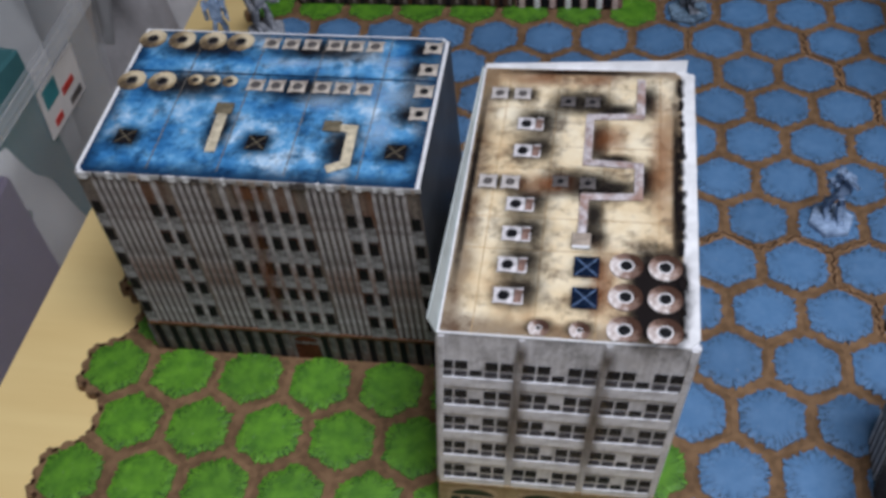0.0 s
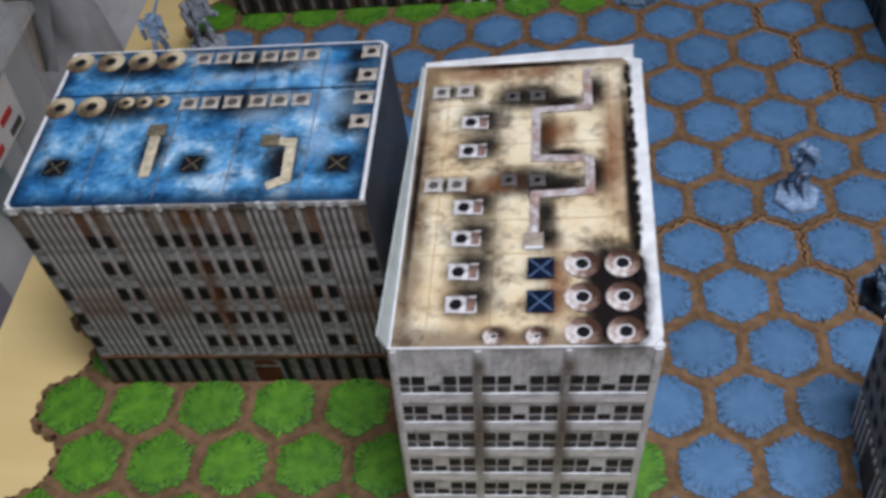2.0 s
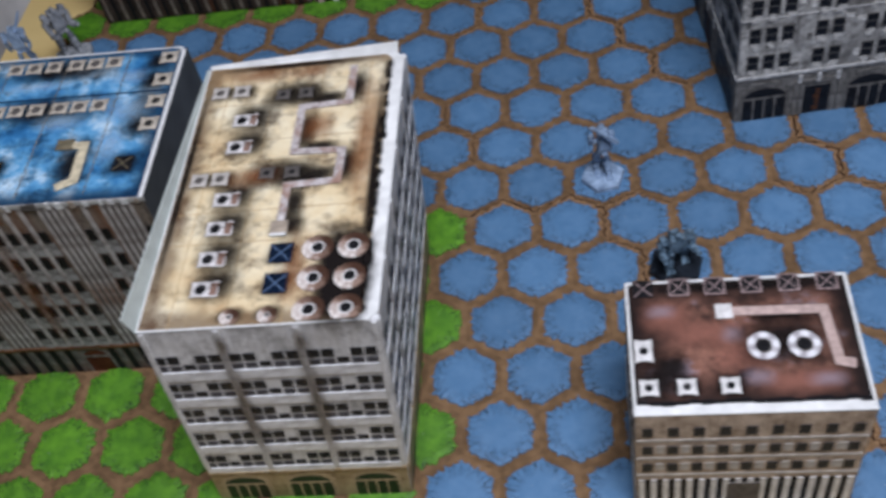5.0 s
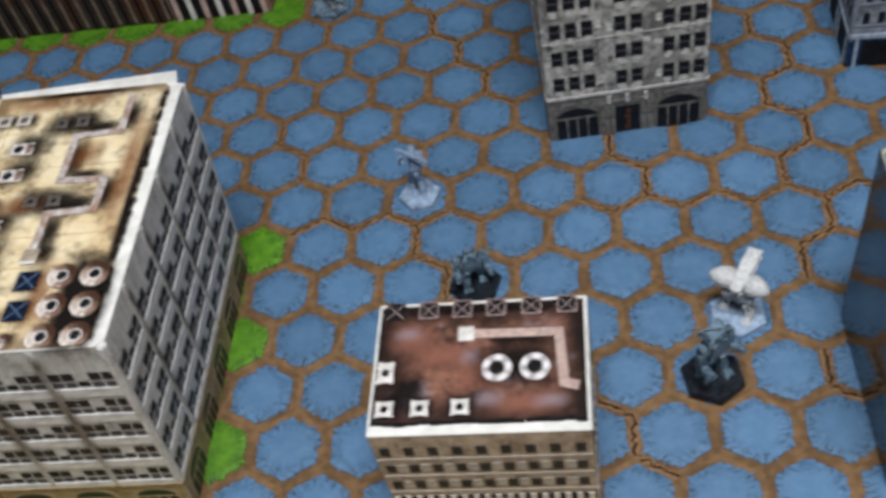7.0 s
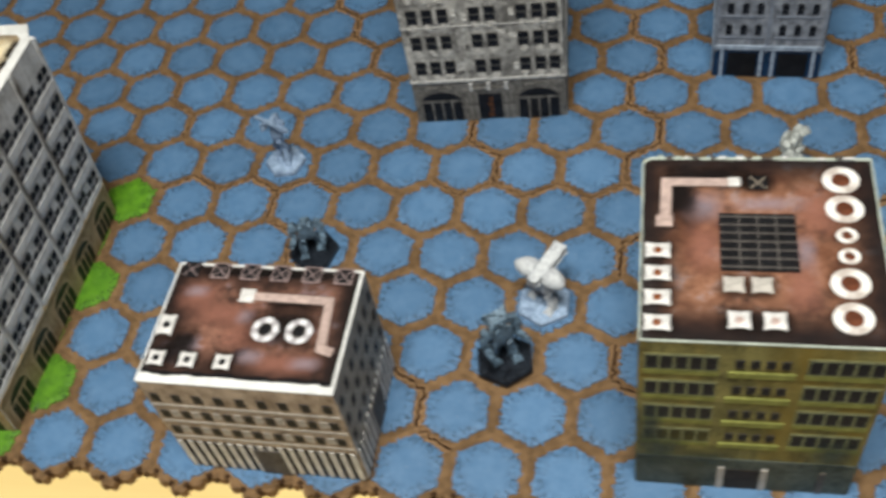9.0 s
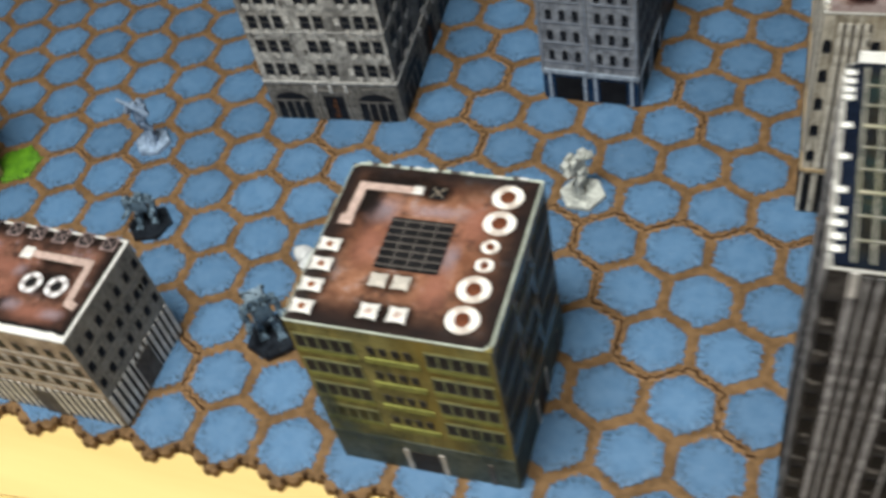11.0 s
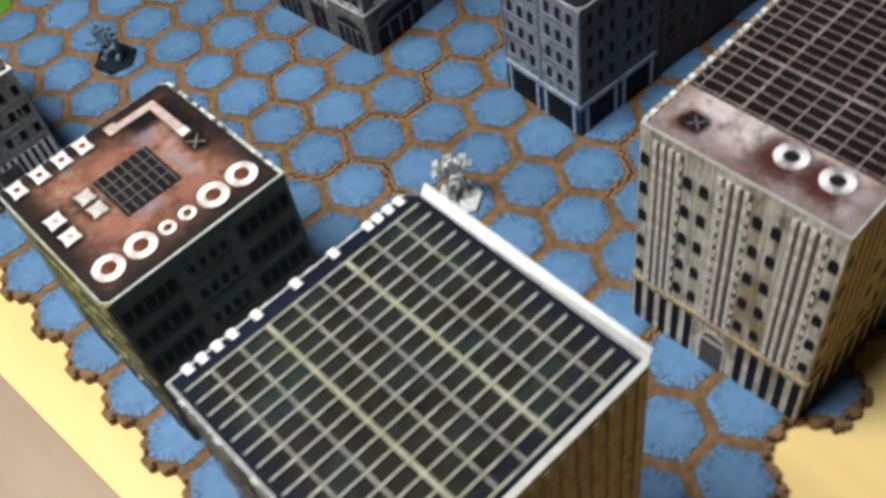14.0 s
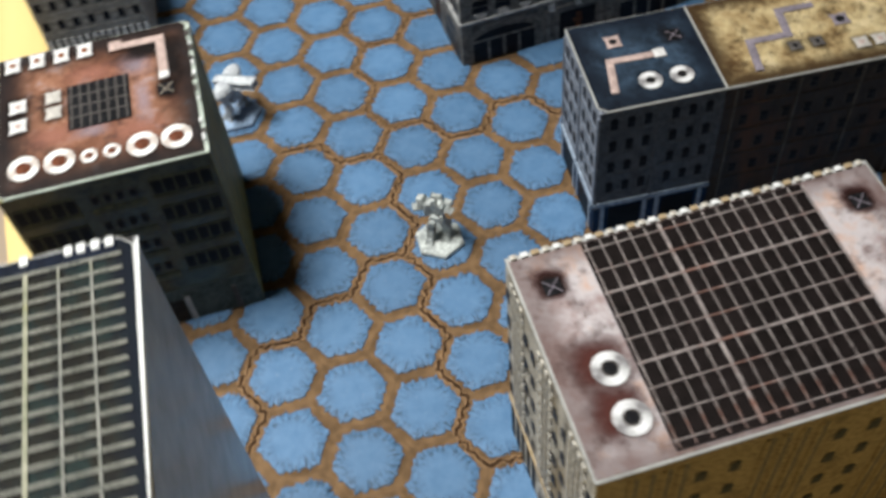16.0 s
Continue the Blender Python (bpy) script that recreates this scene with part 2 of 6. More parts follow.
# ---- mesh helpers ----
def box(bm, x0, x1, y0, y1, z0, z1, mi=0):
    vs = [bm.verts.new((x, y, z)) for z in (z0, z1) for x, y in ((x0, y0), (x1, y0), (x1, y1), (x0, y1))]
    for q in ((3, 2, 1, 0), (4, 5, 6, 7), (0, 1, 5, 4), (1, 2, 6, 5), (2, 3, 7, 6), (3, 0, 4, 7)):
        bm.faces.new([vs[i] for i in q]).material_index = mi
    return vs


def prism(bm, outline, z0, z1, mi=0, cap=True):
    lo = [bm.verts.new((x, y, z0)) for x, y in outline]
    hi = [bm.verts.new((x, y, z1)) for x, y in outline]
    n = len(outline)
    for i in range(n):
        bm.faces.new((lo[i], lo[(i + 1) % n], hi[(i + 1) % n], hi[i])).material_index = mi
    if cap:
        bm.faces.new(hi).material_index = mi
        bm.faces.new(lo[::-1]).material_index = mi
    return hi


def circle(r, n, cx=0.0, cy=0.0, turn=0.0):
    return [(cx + r * math.cos(turn + 2 * math.pi * k / n), cy + r * math.sin(turn + 2 * math.pi * k / n)) for k in range(n)]


def ring(bm, r0, r1, z0, z1, n=24, mi=0):
    a = [[bm.verts.new((x, y, z)) for x, y in circle(r, n)] for r, z in ((r1, z0), (r1, z1), (r0, z1), (r0, z0))]
    for k in range(4):
        p, q = a[k], a[(k + 1) % 4]
        for i in range(n):
            j = (i + 1) % n
            bm.faces.new((p[i], p[j], q[j], q[i])).material_index = mi


def mesh_of(name, bm, *mats):
    me = bpy.data.meshes.new(name)
    bmesh.ops.recalc_face_normals(bm, faces=bm.faces)
    bm.to_mesh(me)
    bm.free()
    for m in mats:
        me.materials.append(m)
    return me


LEANS = {}


def part(name, bm, material, parent, label="", m=None):
    mats = material if isinstance(material, (list, tuple)) else [material]
    me = bm if isinstance(bm, bpy.types.Mesh) else mesh_of(name, bm, *mats)
    ob = new(name, me)
    ob.parent = parent
    if parent is not None and parent.name in LEANS:
        ob.matrix_parent_inverse = LEANS[parent.name]
    if m is not None:
        ob.matrix_basis = m
    return tagged(ob, label)


MESHES = {}


def shared(key, build, *mats):
    """One mesh for alike pieces."""
    if key not in MESHES:
        bm = bmesh.new()
        build(bm)
        MESHES[key] = mesh_of(key[0], bm, *mats)
    return MESHES[key]


def rect_mesh(name, w, h, mat, d=0.0003):
    return shared((name, round(w, 5), round(h, 5), mat.name, d), lambda bm: box(bm, -w / 2, w / 2, -h / 2, h / 2, 0, d), mat)


# ---- room ----
FLOOR_Z, TABLE_Z = -0.76, -0.0068
X0, X1, Y0, Y1, TOP = -2.2, 2.3, -1.8, 2.4, 1.62


def slab(name, x0, x1, y0, y1, z0, z1, mat):
    bm = bmesh.new()
    box(bm, x0, x1, y0, y1, z0, z1)
    return tagged(part(name, bm, mat, None), kind="structure")


slab("floor", X0, X1, Y0, Y1, FLOOR_Z - 0.1, FLOOR_Z, FLOOR_WOOD)
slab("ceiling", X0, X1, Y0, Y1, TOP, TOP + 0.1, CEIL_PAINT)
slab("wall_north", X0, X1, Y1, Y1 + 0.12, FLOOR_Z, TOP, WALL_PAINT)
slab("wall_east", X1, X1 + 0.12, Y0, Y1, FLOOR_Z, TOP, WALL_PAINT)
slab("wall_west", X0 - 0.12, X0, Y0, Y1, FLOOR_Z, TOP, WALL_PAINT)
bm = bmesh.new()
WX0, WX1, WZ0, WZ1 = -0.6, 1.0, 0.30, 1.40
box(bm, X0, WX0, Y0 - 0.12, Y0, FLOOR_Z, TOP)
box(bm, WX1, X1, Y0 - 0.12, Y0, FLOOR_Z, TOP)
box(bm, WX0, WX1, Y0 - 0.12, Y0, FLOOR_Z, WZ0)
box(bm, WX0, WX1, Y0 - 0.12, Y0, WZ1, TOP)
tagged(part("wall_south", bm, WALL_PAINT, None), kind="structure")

# table: a thick top on four legs
table = tagged(new("table"), "pale varnished wooden table under the hex game board", "table")
table.matrix_world = pose(0, 0, FLOOR_Z)
bm = bmesh.new()
TT = TABLE_Z - FLOOR_Z
TX0, TX1, TY0, TY1 = -0.531, 0.98, -0.235, 0.66
prism(bm, [(TX0, TY0 - 0.044), (TX1, TY0 + 0.077), (TX1, TY1), (TX0, TY1)], TT - 0.028, TT)
bmesh.ops.bevel(bm, geom=bm.edges[:], offset=0.003, segments=2, affect="EDGES")
part("tabletop", bm, TABLE_WOOD, table)
for lx in (TX0 + 0.06, TX1 - 0.06):
    for ly in (TY0 + 0.15, TY1 - 0.06):
        bm = bmesh.new()
        box(bm, lx - 0.025, lx + 0.025, ly - 0.025, ly + 0.025, 0, TT - 0.028)
        bmesh.ops.bevel(bm, geom=bm.edges[:], offset=0.004, segments=1, affect="EDGES")
        part("leg", bm, TABLE_WOOD, table)

# ---- game board of hexagonal tiles ----
PITCH = 0.04
APO, COR = PITCH / 2, PITCH / math.sqrt(3)
HEX_CORNERS = [(COR * math.cos(radians(30 + 60 * k)), COR * math.sin(radians(30 + 60 * k))) for k in range(6)]


def hex_at(i, j):
    return PITCH * (i + j / 2), PITCH * j * math.sqrt(0.75)


def hex_dist(ang, apothem):
    """Distance from the middle to a hexagon's side in that direction."""
    a = (ang + math.pi / 6) % (math.pi / 3) - math.pi / 6
    return apothem / math.cos(a)


def tile_mesh(seed, pad_mat):
    rnd = random.Random(seed)
    bm = bmesh.new()
    # body: sides, a flat brown rim, slightly rounded at the top
    prism(bm, HEX_CORNERS, TABLE_Z, -0.0006, 0, cap=False)
    n = 84
    low, high, mid = [], [], []
    for k in range(n):
        a = 2 * math.pi * k / n
        base = hex_dist(a, 0.0163)
        base = base * 0.86 + 0.0172 * 0.14
        tuft = rnd.uniform(-0.0004, 0.0006)
        if rnd.random() < 0.30:
            tuft += rnd.choice((-0.0014, -0.0008, 0.0010, 0.0016))
        r = base + tuft
        c, s = math.cos(a), math.sin(a)
        low.append(bm.verts.new((r * c * 1.01, r * s * 1.01, -0.0009)))
        high.append(bm.verts.new((r * c, r * s, 0.0002 + rnd.uniform(-0.0001, 0.00005))))
        r2 = r * 0.80
        mid.append(bm.verts.new((r2 * c, r2 * s, 0.0007 + rnd.uniform(-0.00006, 0.00006))))
    top = bm.verts.new((0, 0, 0.0008))
    for k in range(n):
        q = (k + 1) % n
        bm.faces.new((low[k], low[q], high[q], high[k])).material_index = 1
        bm.faces.new((high[k], high[q], mid[q], mid[k])).material_index = 1
        bm.faces.new((mid[k], mid[q], top)).material_index = 1
    # brown rim
    lip = [bm.verts.new((x, y, -0.0006)) for x, y in HEX_CORNERS]
    floor_c = bm.verts.new((0, 0, -0.0007))
    for k in range(6):
        bm.faces.new((lip[k], lip[(k + 1) % 6], floor_c)).material_index = 0
    return mesh_of("hex_tile", bm, BROWN, pad_mat)


BLUE_TILES = [tile_mesh(s, BLUE_PAD) for s in range(5)]
GREEN_TILES = [tile_mesh(s + 20, GREEN_PAD) for s in range(4)]


def is_green(x, j):
    return (x < -0.153 and j <= 0) or (x < -0.165 and j >= 7)


# open joints between the moulded sections: start, steps along the sides (digit k: 30 + 60 k degrees), width
SEAMS = ((0.16, -0.0462, "101", 0), (0.18, 0.0115, "2323232", 1), (0.16, 0.0231, "101210", 0), (0.18, 0.0115, "0505", 0), (0.26, 0.0115, "45454505", 0),
         (0.26, 0.0115, "05050501", 0), (0.06, 0.0808, "454", 0), (0.16, 0.1848, "454", 0), (0.16, -0.0924, "45", 0),
         (0.04, -0.1155, "545", 0), (-0.14, 0.0115, "0505454", 2), (-0.16, 0.1155, "454", 1), (-0.06, 0.0115, "05", 1),
         (-0.06, 0.2194, "454545", 0), (-0.14, 0.2194, "43", 1), (0.36, -0.0924, "45", 0), (0.30, 0.1501, "454", 0))


board = tagged(new("game_board"), kind="structure")
tagged(board, "hexagonal terrain board painted blue, green and brown", "game board")
TILES = []
for j in range(-5, 12):
    odd = j % 2
    for col in range(24):
        x = (-0.46 if odd else -0.44) + PITCH * col
        TILES.append((round(x / PITCH - j / 2), j))
TILE_SET = set(TILES)
NEIGHBOURS = ((1, 0), (0, 1), (-1, 1), (-1, 0), (0, -1), (1, -1))


def wavy_edge(seed, tight=1.0):
    """A thin crooked gap along a hexagon's side."""
    rnd = random.Random(seed)
    bm = bmesh.new()
    n, rows = 13, []
    for k in range(n + 1):
        s = -COR / 2 + COR * k / n
        off = 0.0008 * math.sin(k * 1.7 + seed) + rnd.uniform(-0.0011, 0.0011)
        if k in (0, n):
            off = 0.0
        w = rnd.uniform(0.0004, 0.0013) * tight
        lip = w + rnd.uniform(0.0007, 0.0016) * tight
        rows.append([bm.verts.new((off + d, s, z)) for d, z in ((-lip, -0.0006), (-w, -0.0002), (-w * 0.8, -0.0005), (0, -0.0004), (w * 0.8, -0.0005), (w, -0.0002), (lip, -0.0006))])
    for a, b in zip(rows, rows[1:]):
        for k in range(6):
            bm.faces.new((a[k], a[k + 1], b[k + 1], b[k])).material_index = 0 if 0 < k < 5 else 1
    return mesh_of("joint", bm, CRACK, LIP_BROWN)


JOINTS = [wavy_edge(s) for s in range(6)]
TIGHT_JOINTS = [wavy_edge(s, 0.6) for s in range(6)]
MID_JOINTS = [wavy_edge(s, 0.8) for s in range(6)]
bm = bmesh.new()
for s in (-0.0062, 0.0062):
    box(bm, -0.0022, 0.0002, s - 0.0016, s + 0.0016, -0.0042, -0.0004)
NOTCH = mesh_of("edge_notch", bm, CRACK)
bm = bmesh.new()
for s, w in ((-0.009, 0.0026), (-0.0005, 0.0035), (0.009, 0.0024)):
    prism(bm, [(-0.0005, s - w), (0.0014, s - w * 0.7), (0.0024, s), (0.0016, s + w * 0.7), (-0.0005, s + w)], TABLE_Z, -0.0010)
LOBES = mesh_of("edge_lobe", bm, BROWN)

for n, (i, j) in enumerate(TILES):
    x, y = hex_at(i, j)
    green = is_green(x, j)
    pool = GREEN_TILES if green else BLUE_TILES
    part("hex_tile", pool[(i * 7 + j * 3) % len(pool)], None, board, "", pose(x, y, 0, 0, 0, 60 * ((i * 5 + j) % 6)))
    for k, (di, dj) in enumerate(NEIGHBOURS):
        other = (i + di, j + dj)
        ex, ey = hex_at(di, dj)
        at = pose(x + ex / 2, y + ey / 2, 0, 0, 0, math.degrees(math.atan2(ey, ex)))
        if other not in TILE_SET:
            part("edge_lobe", LOBES, None, board, "", at)
            part("edge_notch", NOTCH, None, board, "", at)

n = 0
for x, y, steps, tight in SEAMS:
    for digit in steps:
        turn = 30 + 60 * int(digit)
        dx, dy = COR * math.cos(radians(turn)), COR * math.sin(radians(turn))
        part("joint", (JOINTS, TIGHT_JOINTS, MID_JOINTS)[tight][n % 6], None, board, "", pose(x + dx / 2, y + dy / 2, 0, 0, 0, turn - 90 + 180 * (n % 2)))
        x, y, n = x + dx, y + dy, n + 1


# ---- card buildings ----
def face_frame(b, side):
    hx, hy = b["hx"], b["hy"]
    u, w, o = {"S": ((1, 0, 0), (0, -1, 0), (-hx, -hy, 0)), "E": ((0, 1, 0), (1, 0, 0), (hx, -hy, 0)),
               "W": ((0, -1, 0), (-1, 0, 0), (-hx, hy, 0)), "N": ((-1, 0, 0), (0, 1, 0), (hx, hy, 0))}[side]
    m = Matrix.Identity(4)
    for r in range(3):
        m[r][0], m[r][1], m[r][2], m[r][3] = u[r], (0, 0, 1)[r], w[r], o[r]
    return m


def put(b, side, name, u, v, mesh, d=0.0):
    return part(name, mesh, None, b["ob"], "", face_frame(b, side) @ Matrix.Translation((u, v, d)))


def face_size(b, side):
    return 2 * (b["hx"] if side in "SN" else b["hy"]), b["h"]


def cut_outline(x0, x1, y0, y1, cuts, c):
    """A rectangle with some of its corners cut off."""
    out = []
    for key, x, y, sx, sy in (("SW", x0, y0, 1, 1), ("SE", x1, y0, -1, 1), ("NE", x1, y1, -1, -1), ("NW", x0, y1, 1, -1)):
        if key in cuts:
            pair = [(x, y + sy * c), (x + sx * c, y)]
            out += pair if key in ("SW", "NE") else pair[::-1]
        else:
            out.append((x, y))
    return out


def building(name, label, x0, x1, y0, y1, h, wall, roof, rims, cuts=(), c=0.0035, stand=None):
    """A folded card box: body, white card lid with cut corners, printed roof sheet (margins left, right, front, back).
    stand: where its middle stands, its turn, its trimmed size along x, y and z, how far the top leans over to the east
    and how far the east side sags."""
    hx, hy = (x1 - x0) / 2, (y1 - y0) / 2
    ob = tagged(new(name), label, "model building")
    px, py, turn, sx, sy, sz, lean, sag = stand or ((x0 + x1) / 2, (y0 + y1) / 2, 0, 1, 1, 1, 0, 0)
    ob.matrix_world = pose(px, py, 0.0, 0, 0, turn) @ Matrix.Diagonal((sx, sy, sz, 1))
    if lean or sag:
        LEANS[ob.name] = Matrix(((1, 0, lean / h / sx, 0), (0, 1, 0, 0), (-sag / hx / 2, 0, 1, -sag / 2), (0, 0, 0, 1)))
    b = {"ob": ob, "hx": hx, "hy": hy, "h": h, "cx": (x0 + x1) / 2, "cy": (y0 + y1) / 2, "lay": 0}
    bm = bmesh.new()
    box(bm, -hx, hx, -hy, hy, 0.0012, h - 0.0008)
    bmesh.ops.bevel(bm, geom=bm.edges[:], offset=0.0005, segments=1, affect="EDGES")
    part("body", bm, wall, ob)
    l, r, f, k = rims[:4]
    bm = bmesh.new()
    prism(bm, cut_outline(-hx - 0.0002, hx + 0.0002, -hy - 0.0002, hy + 0.0002, cuts, c), h - 0.0009, h + 0.0002)
    bmesh.ops.bevel(bm, geom=bm.edges[:], offset=0.0003, segments=1, affect="EDGES")
    part("lid", bm, rims[4] if len(rims) > 4 else CARD_WHITE, ob, "white card lid with cut corners")
    bm = bmesh.new()
    prism(bm, cut_outline(-hx + l, hx - r, -hy + f, hy - k, cuts, c * 0.8), h - 0.0006, h + 0.0005)
    part("roof", bm, roof, ob)
    b["sheet"] = (-hx + l, hx - r, -hy + f, hy - k)
    return b


def on_roof(b, name, x, y, mesh, up=0.0008, turn=0.0):
    b["lay"] += 1
    return part(name, mesh, None, b["ob"], "", pose(x / 1000 - b["cx"], y / 1000 - b["cy"], b["h"] + up + 0.000004 * b["lay"], 0, 0, turn))


def roof_vent(b, x, y, r, mat=INK_SILVER, hole=0.40, core=INK_BLACK, throat=INK_DIM):
    """A printed vent: a spun ring round a dark hole, cut off where the sheet ends."""
    room = b["hy"] + y / 1000 - b["cy"] - 0.0004
    def build(bm):
        ring(bm, r * hole * 1.28, r, 0, 0.00030, 28, 0)
        ring(bm, r * hole, r * hole * 1.28, 0, 0.00032, 24, 2)
        prism(bm, circle(r * hole, 20), 0, 0.00030, 1)
        for v in bm.verts:
            v.co.y = max(v.co.y, -room)
    on_roof(b, "roof_vent", x, y, shared(("roof_vent", round(r, 5), mat.name, core.name, hole, round(room, 5)), build, mat, core, throat))


def hatch(b, x, y, w, h, mat=INK_PALE, core=INK_BLACK, hole=0.28, turn=0.0):
    """A square unit with a round hole."""
    def build(bm):
        c = min(w, h)
        prism(bm, [(-w / 2, -h / 2), (-w * .2, -h * .42), (w * .2, -h * .42), (w / 2, -h / 2), (w * .46, 0), (w / 2, h / 2), (0, h * .44), (-w / 2, h / 2), (-w * .46, 0)], 0, 0.0003, 0)
        if hole:
            prism(bm, circle(c * hole, 14), 0.0002, 0.00042, 1)
    on_roof(b, "roof_hatch", x, y, shared(("roof_hatch", w, h, mat.name, core.name, hole), build, mat, core), 0.0008, turn)


DIRTY_WHITE = plain("dirty_white_ink", (0.62, 0.60, 0.60), 0.5, 0.6, 420.0)
RUSTY_GREY = plain("rusty_grey_ink", (0.24, 0.15, 0.12), 0.5, 0.6, 420.0)


def cooler(b, x, y):
    """A cooling unit: a pale plate with a wide round fan hole and a rusty bracketed box beside it."""
    def build(bm):
        prism(bm, [(-0.0060, -0.0040), (-0.0030, -0.0036), (0.0024, -0.0041), (0.0022, 0.0038), (-0.0020, 0.0042), (-0.0062, 0.0038), (-0.0057, 0)], 0, 0.00028, 0)
        prism(bm, circle(0.0025, 16, -0.0018, 0.0), 0.0001, 0.00036, 1)
        box(bm, 0.0026, 0.0058, -0.0034, 0.0034, 0, 0.00026, 2)
        for v0, v1 in ((-0.0041, -0.0033), (0.0032, 0.0040)):
            box(bm, 0.0026, 0.0062, v0, v1, 0, 0.00034, 0)
        box(bm, 0.0056, 0.0062, -0.0033, 0.0010, 0, 0.00034, 0)
    on_roof(b, "cooling_unit", x, y, shared(("cooling_unit",), build, DIRTY_WHITE, INK_BLACK, RUSTY_GREY))


def crossed(b, x, y, s, mat=INK_TAN, back=INK_BLACK, framed=True):
    """A dark square skylight with a frame and crossed bars."""
    plate = on_roof(b, "skylight", x, y, rect_mesh("skylight", s, s, back, 0.0002))
    e, w = s / 2, s * 0.07

    def frame_ring(bm):
        rows = [[bm.verts.new((sx * q, sy * q, z)) for sx, sy in ((-1, -1), (1, -1), (1, 1), (-1, 1))] for q, z in ((e, 0.0001), (e, 0.0003), (e - w, 0.0003), (e - w, 0.0001))]
        for p, q in zip(rows, rows[1:]):
            for k in range(4):
                bm.faces.new((p[k], p[(k + 1) % 4], q[(k + 1) % 4], q[k]))
    if framed:
        part("frame", shared(("skylight_frame", s, mat.name), frame_ring, mat), None, plate)
    for turn in (45, -45):
        part("cross_bar", rect_mesh("cross_bar", s * 1.22, s * 0.055, mat, 0.00026 + turn * 0.0000004), None, plate, "", pose(0, 0, 0, 0, 0, turn))


def pipe(b, pts, w, mat, cap=None):
    """A bent duct with mitred corners."""
    ps = [Vector((x / 1000 - b["cx"], y / 1000 - b["cy"])) for x, y in pts]
    ds = [(q - p).normalized() for p, q in zip(ps, ps[1:])]
    left, right = [], []
    for k, p in enumerate(ps):
        a, c = ds[max(k - 1, 0)], ds[min(k, len(ds) - 1)]
        na, nc = Vector((-a.y, a.x)), Vector((-c.y, c.x))
        m = (na + nc) / (1 + na.dot(nc))
        end = -a * w / 2 if k == 0 else (c * w / 2 if k == len(ps) - 1 else Vector((0, 0)))
        left.append(p + m * w / 2 + end)
        right.append(p - m * w / 2 + end)
    bm = bmesh.new()
    rows = [[bm.verts.new((q.x, q.y, z)) for q, z in ((l, 0), (l, 0.0003), (l.lerp(r, 0.5), 0.0006), (r, 0.0003), (r, 0))] for l, r in zip(left, right)]
    for p, q in zip(rows, rows[1:]):
        for k in range(4):
            bm.faces.new((p[k], p[k + 1], q[k + 1], q[k]))
    bm.faces.new(rows[0])
    bm.faces.new(rows[-1][::-1])
    part("roof_pipe", bm, mat, b["ob"], "", pose(0, 0, b["h"] + 0.0009))
    if cap:
        for p in (pts[0], pts[-1])[:cap]:
            on_roof(b, "pipe_end", p[0], p[1], rect_mesh("pipe_end", w * 1.5, w * 1.5, mat, 0.0006), 0.0009)


def blot(b, x, y, w, h, mat=INK_BLOT):
    """A soft printed shade that ends where the roof sheet ends."""
    x, y = x / 1000 - b["cx"], y / 1000 - b["cy"]
    xa, xb, ya, yb = max(x - w / 2, b["sheet"][0]), min(x + w / 2, b["sheet"][1]), max(y - h / 2, b["sheet"][2]), min(y + h / 2, b["sheet"][3])
    x, y, w, h = ((xa + xb) / 2 + b["cx"]) * 1000, ((ya + yb) / 2 + b["cy"]) * 1000, round(xb - xa, 5), round(yb - ya, 5)

    def build(bm):
        q = [bm.verts.new(p) for p in ((-w / 2, -h / 2, 0), (w / 2, -h / 2, 0), (w / 2, h / 2, 0), (-w / 2, h / 2, 0))]
        bm.faces.new(q)
    on_roof(b, "ink_blot", x, y, shared(("ink_blot", w, h, mat.name), build, mat), 0.00058)


def soft_quad(name, w, h, mat):
    """A sheet for a soft-edged stain."""
    def build(bm):
        bm.faces.new([bm.verts.new(p) for p in ((-w / 2, -h / 2, 0), (w / 2, -h / 2, 0), (w / 2, h / 2, 0), (-w / 2, h / 2, 0))])
    return shared((name, w, h, mat.name), build, mat)


def roof_line(b, x0, y0, x1, y1, w, mat, name="roof_seam", up=0.0006):
    lx, ly = max(abs(x1 - x0) / 1000, w), max(abs(y1 - y0) / 1000, w)
    on_roof(b, name, (x0 + x1) / 2, (y0 + y1) / 2, rect_mesh(name, lx, ly, mat, 0.0002), up)


def win(name, w, h, cols, rows, rim_mat, pane=INK_PANE, bar=0.16, arch=False):
    def build(bm):
        box(bm, -w / 2, w / 2, -h / 2, h / 2, 0, 0.00018, 0)
        cw, ch = w / cols, h / rows
        for c in range(cols):
            for r in range(rows):
                cx, cy = -w / 2 + cw * (c + .5), -h / 2 + ch * (r + .5)
                hw, hh = cw * (1 - bar) / 2, ch * (1 - bar) / 2
                box(bm, cx - hw, cx + hw, cy - hh, cy + hh, 0.0001, 0.00030, 1)
        if arch:
            prism(bm, [(x, y + h / 2) for x, y in [(w / 2 * math.cos(t * math.pi / 8), w / 2 * 0.9 * math.sin(t * math.pi / 8)) for t in range(9)]], 0, 0.00028, 1)
    return shared((name, round(w, 5), round(h, 5), cols, rows, rim_mat.name, pane.name, arch, bar), build, rim_mat, pane)


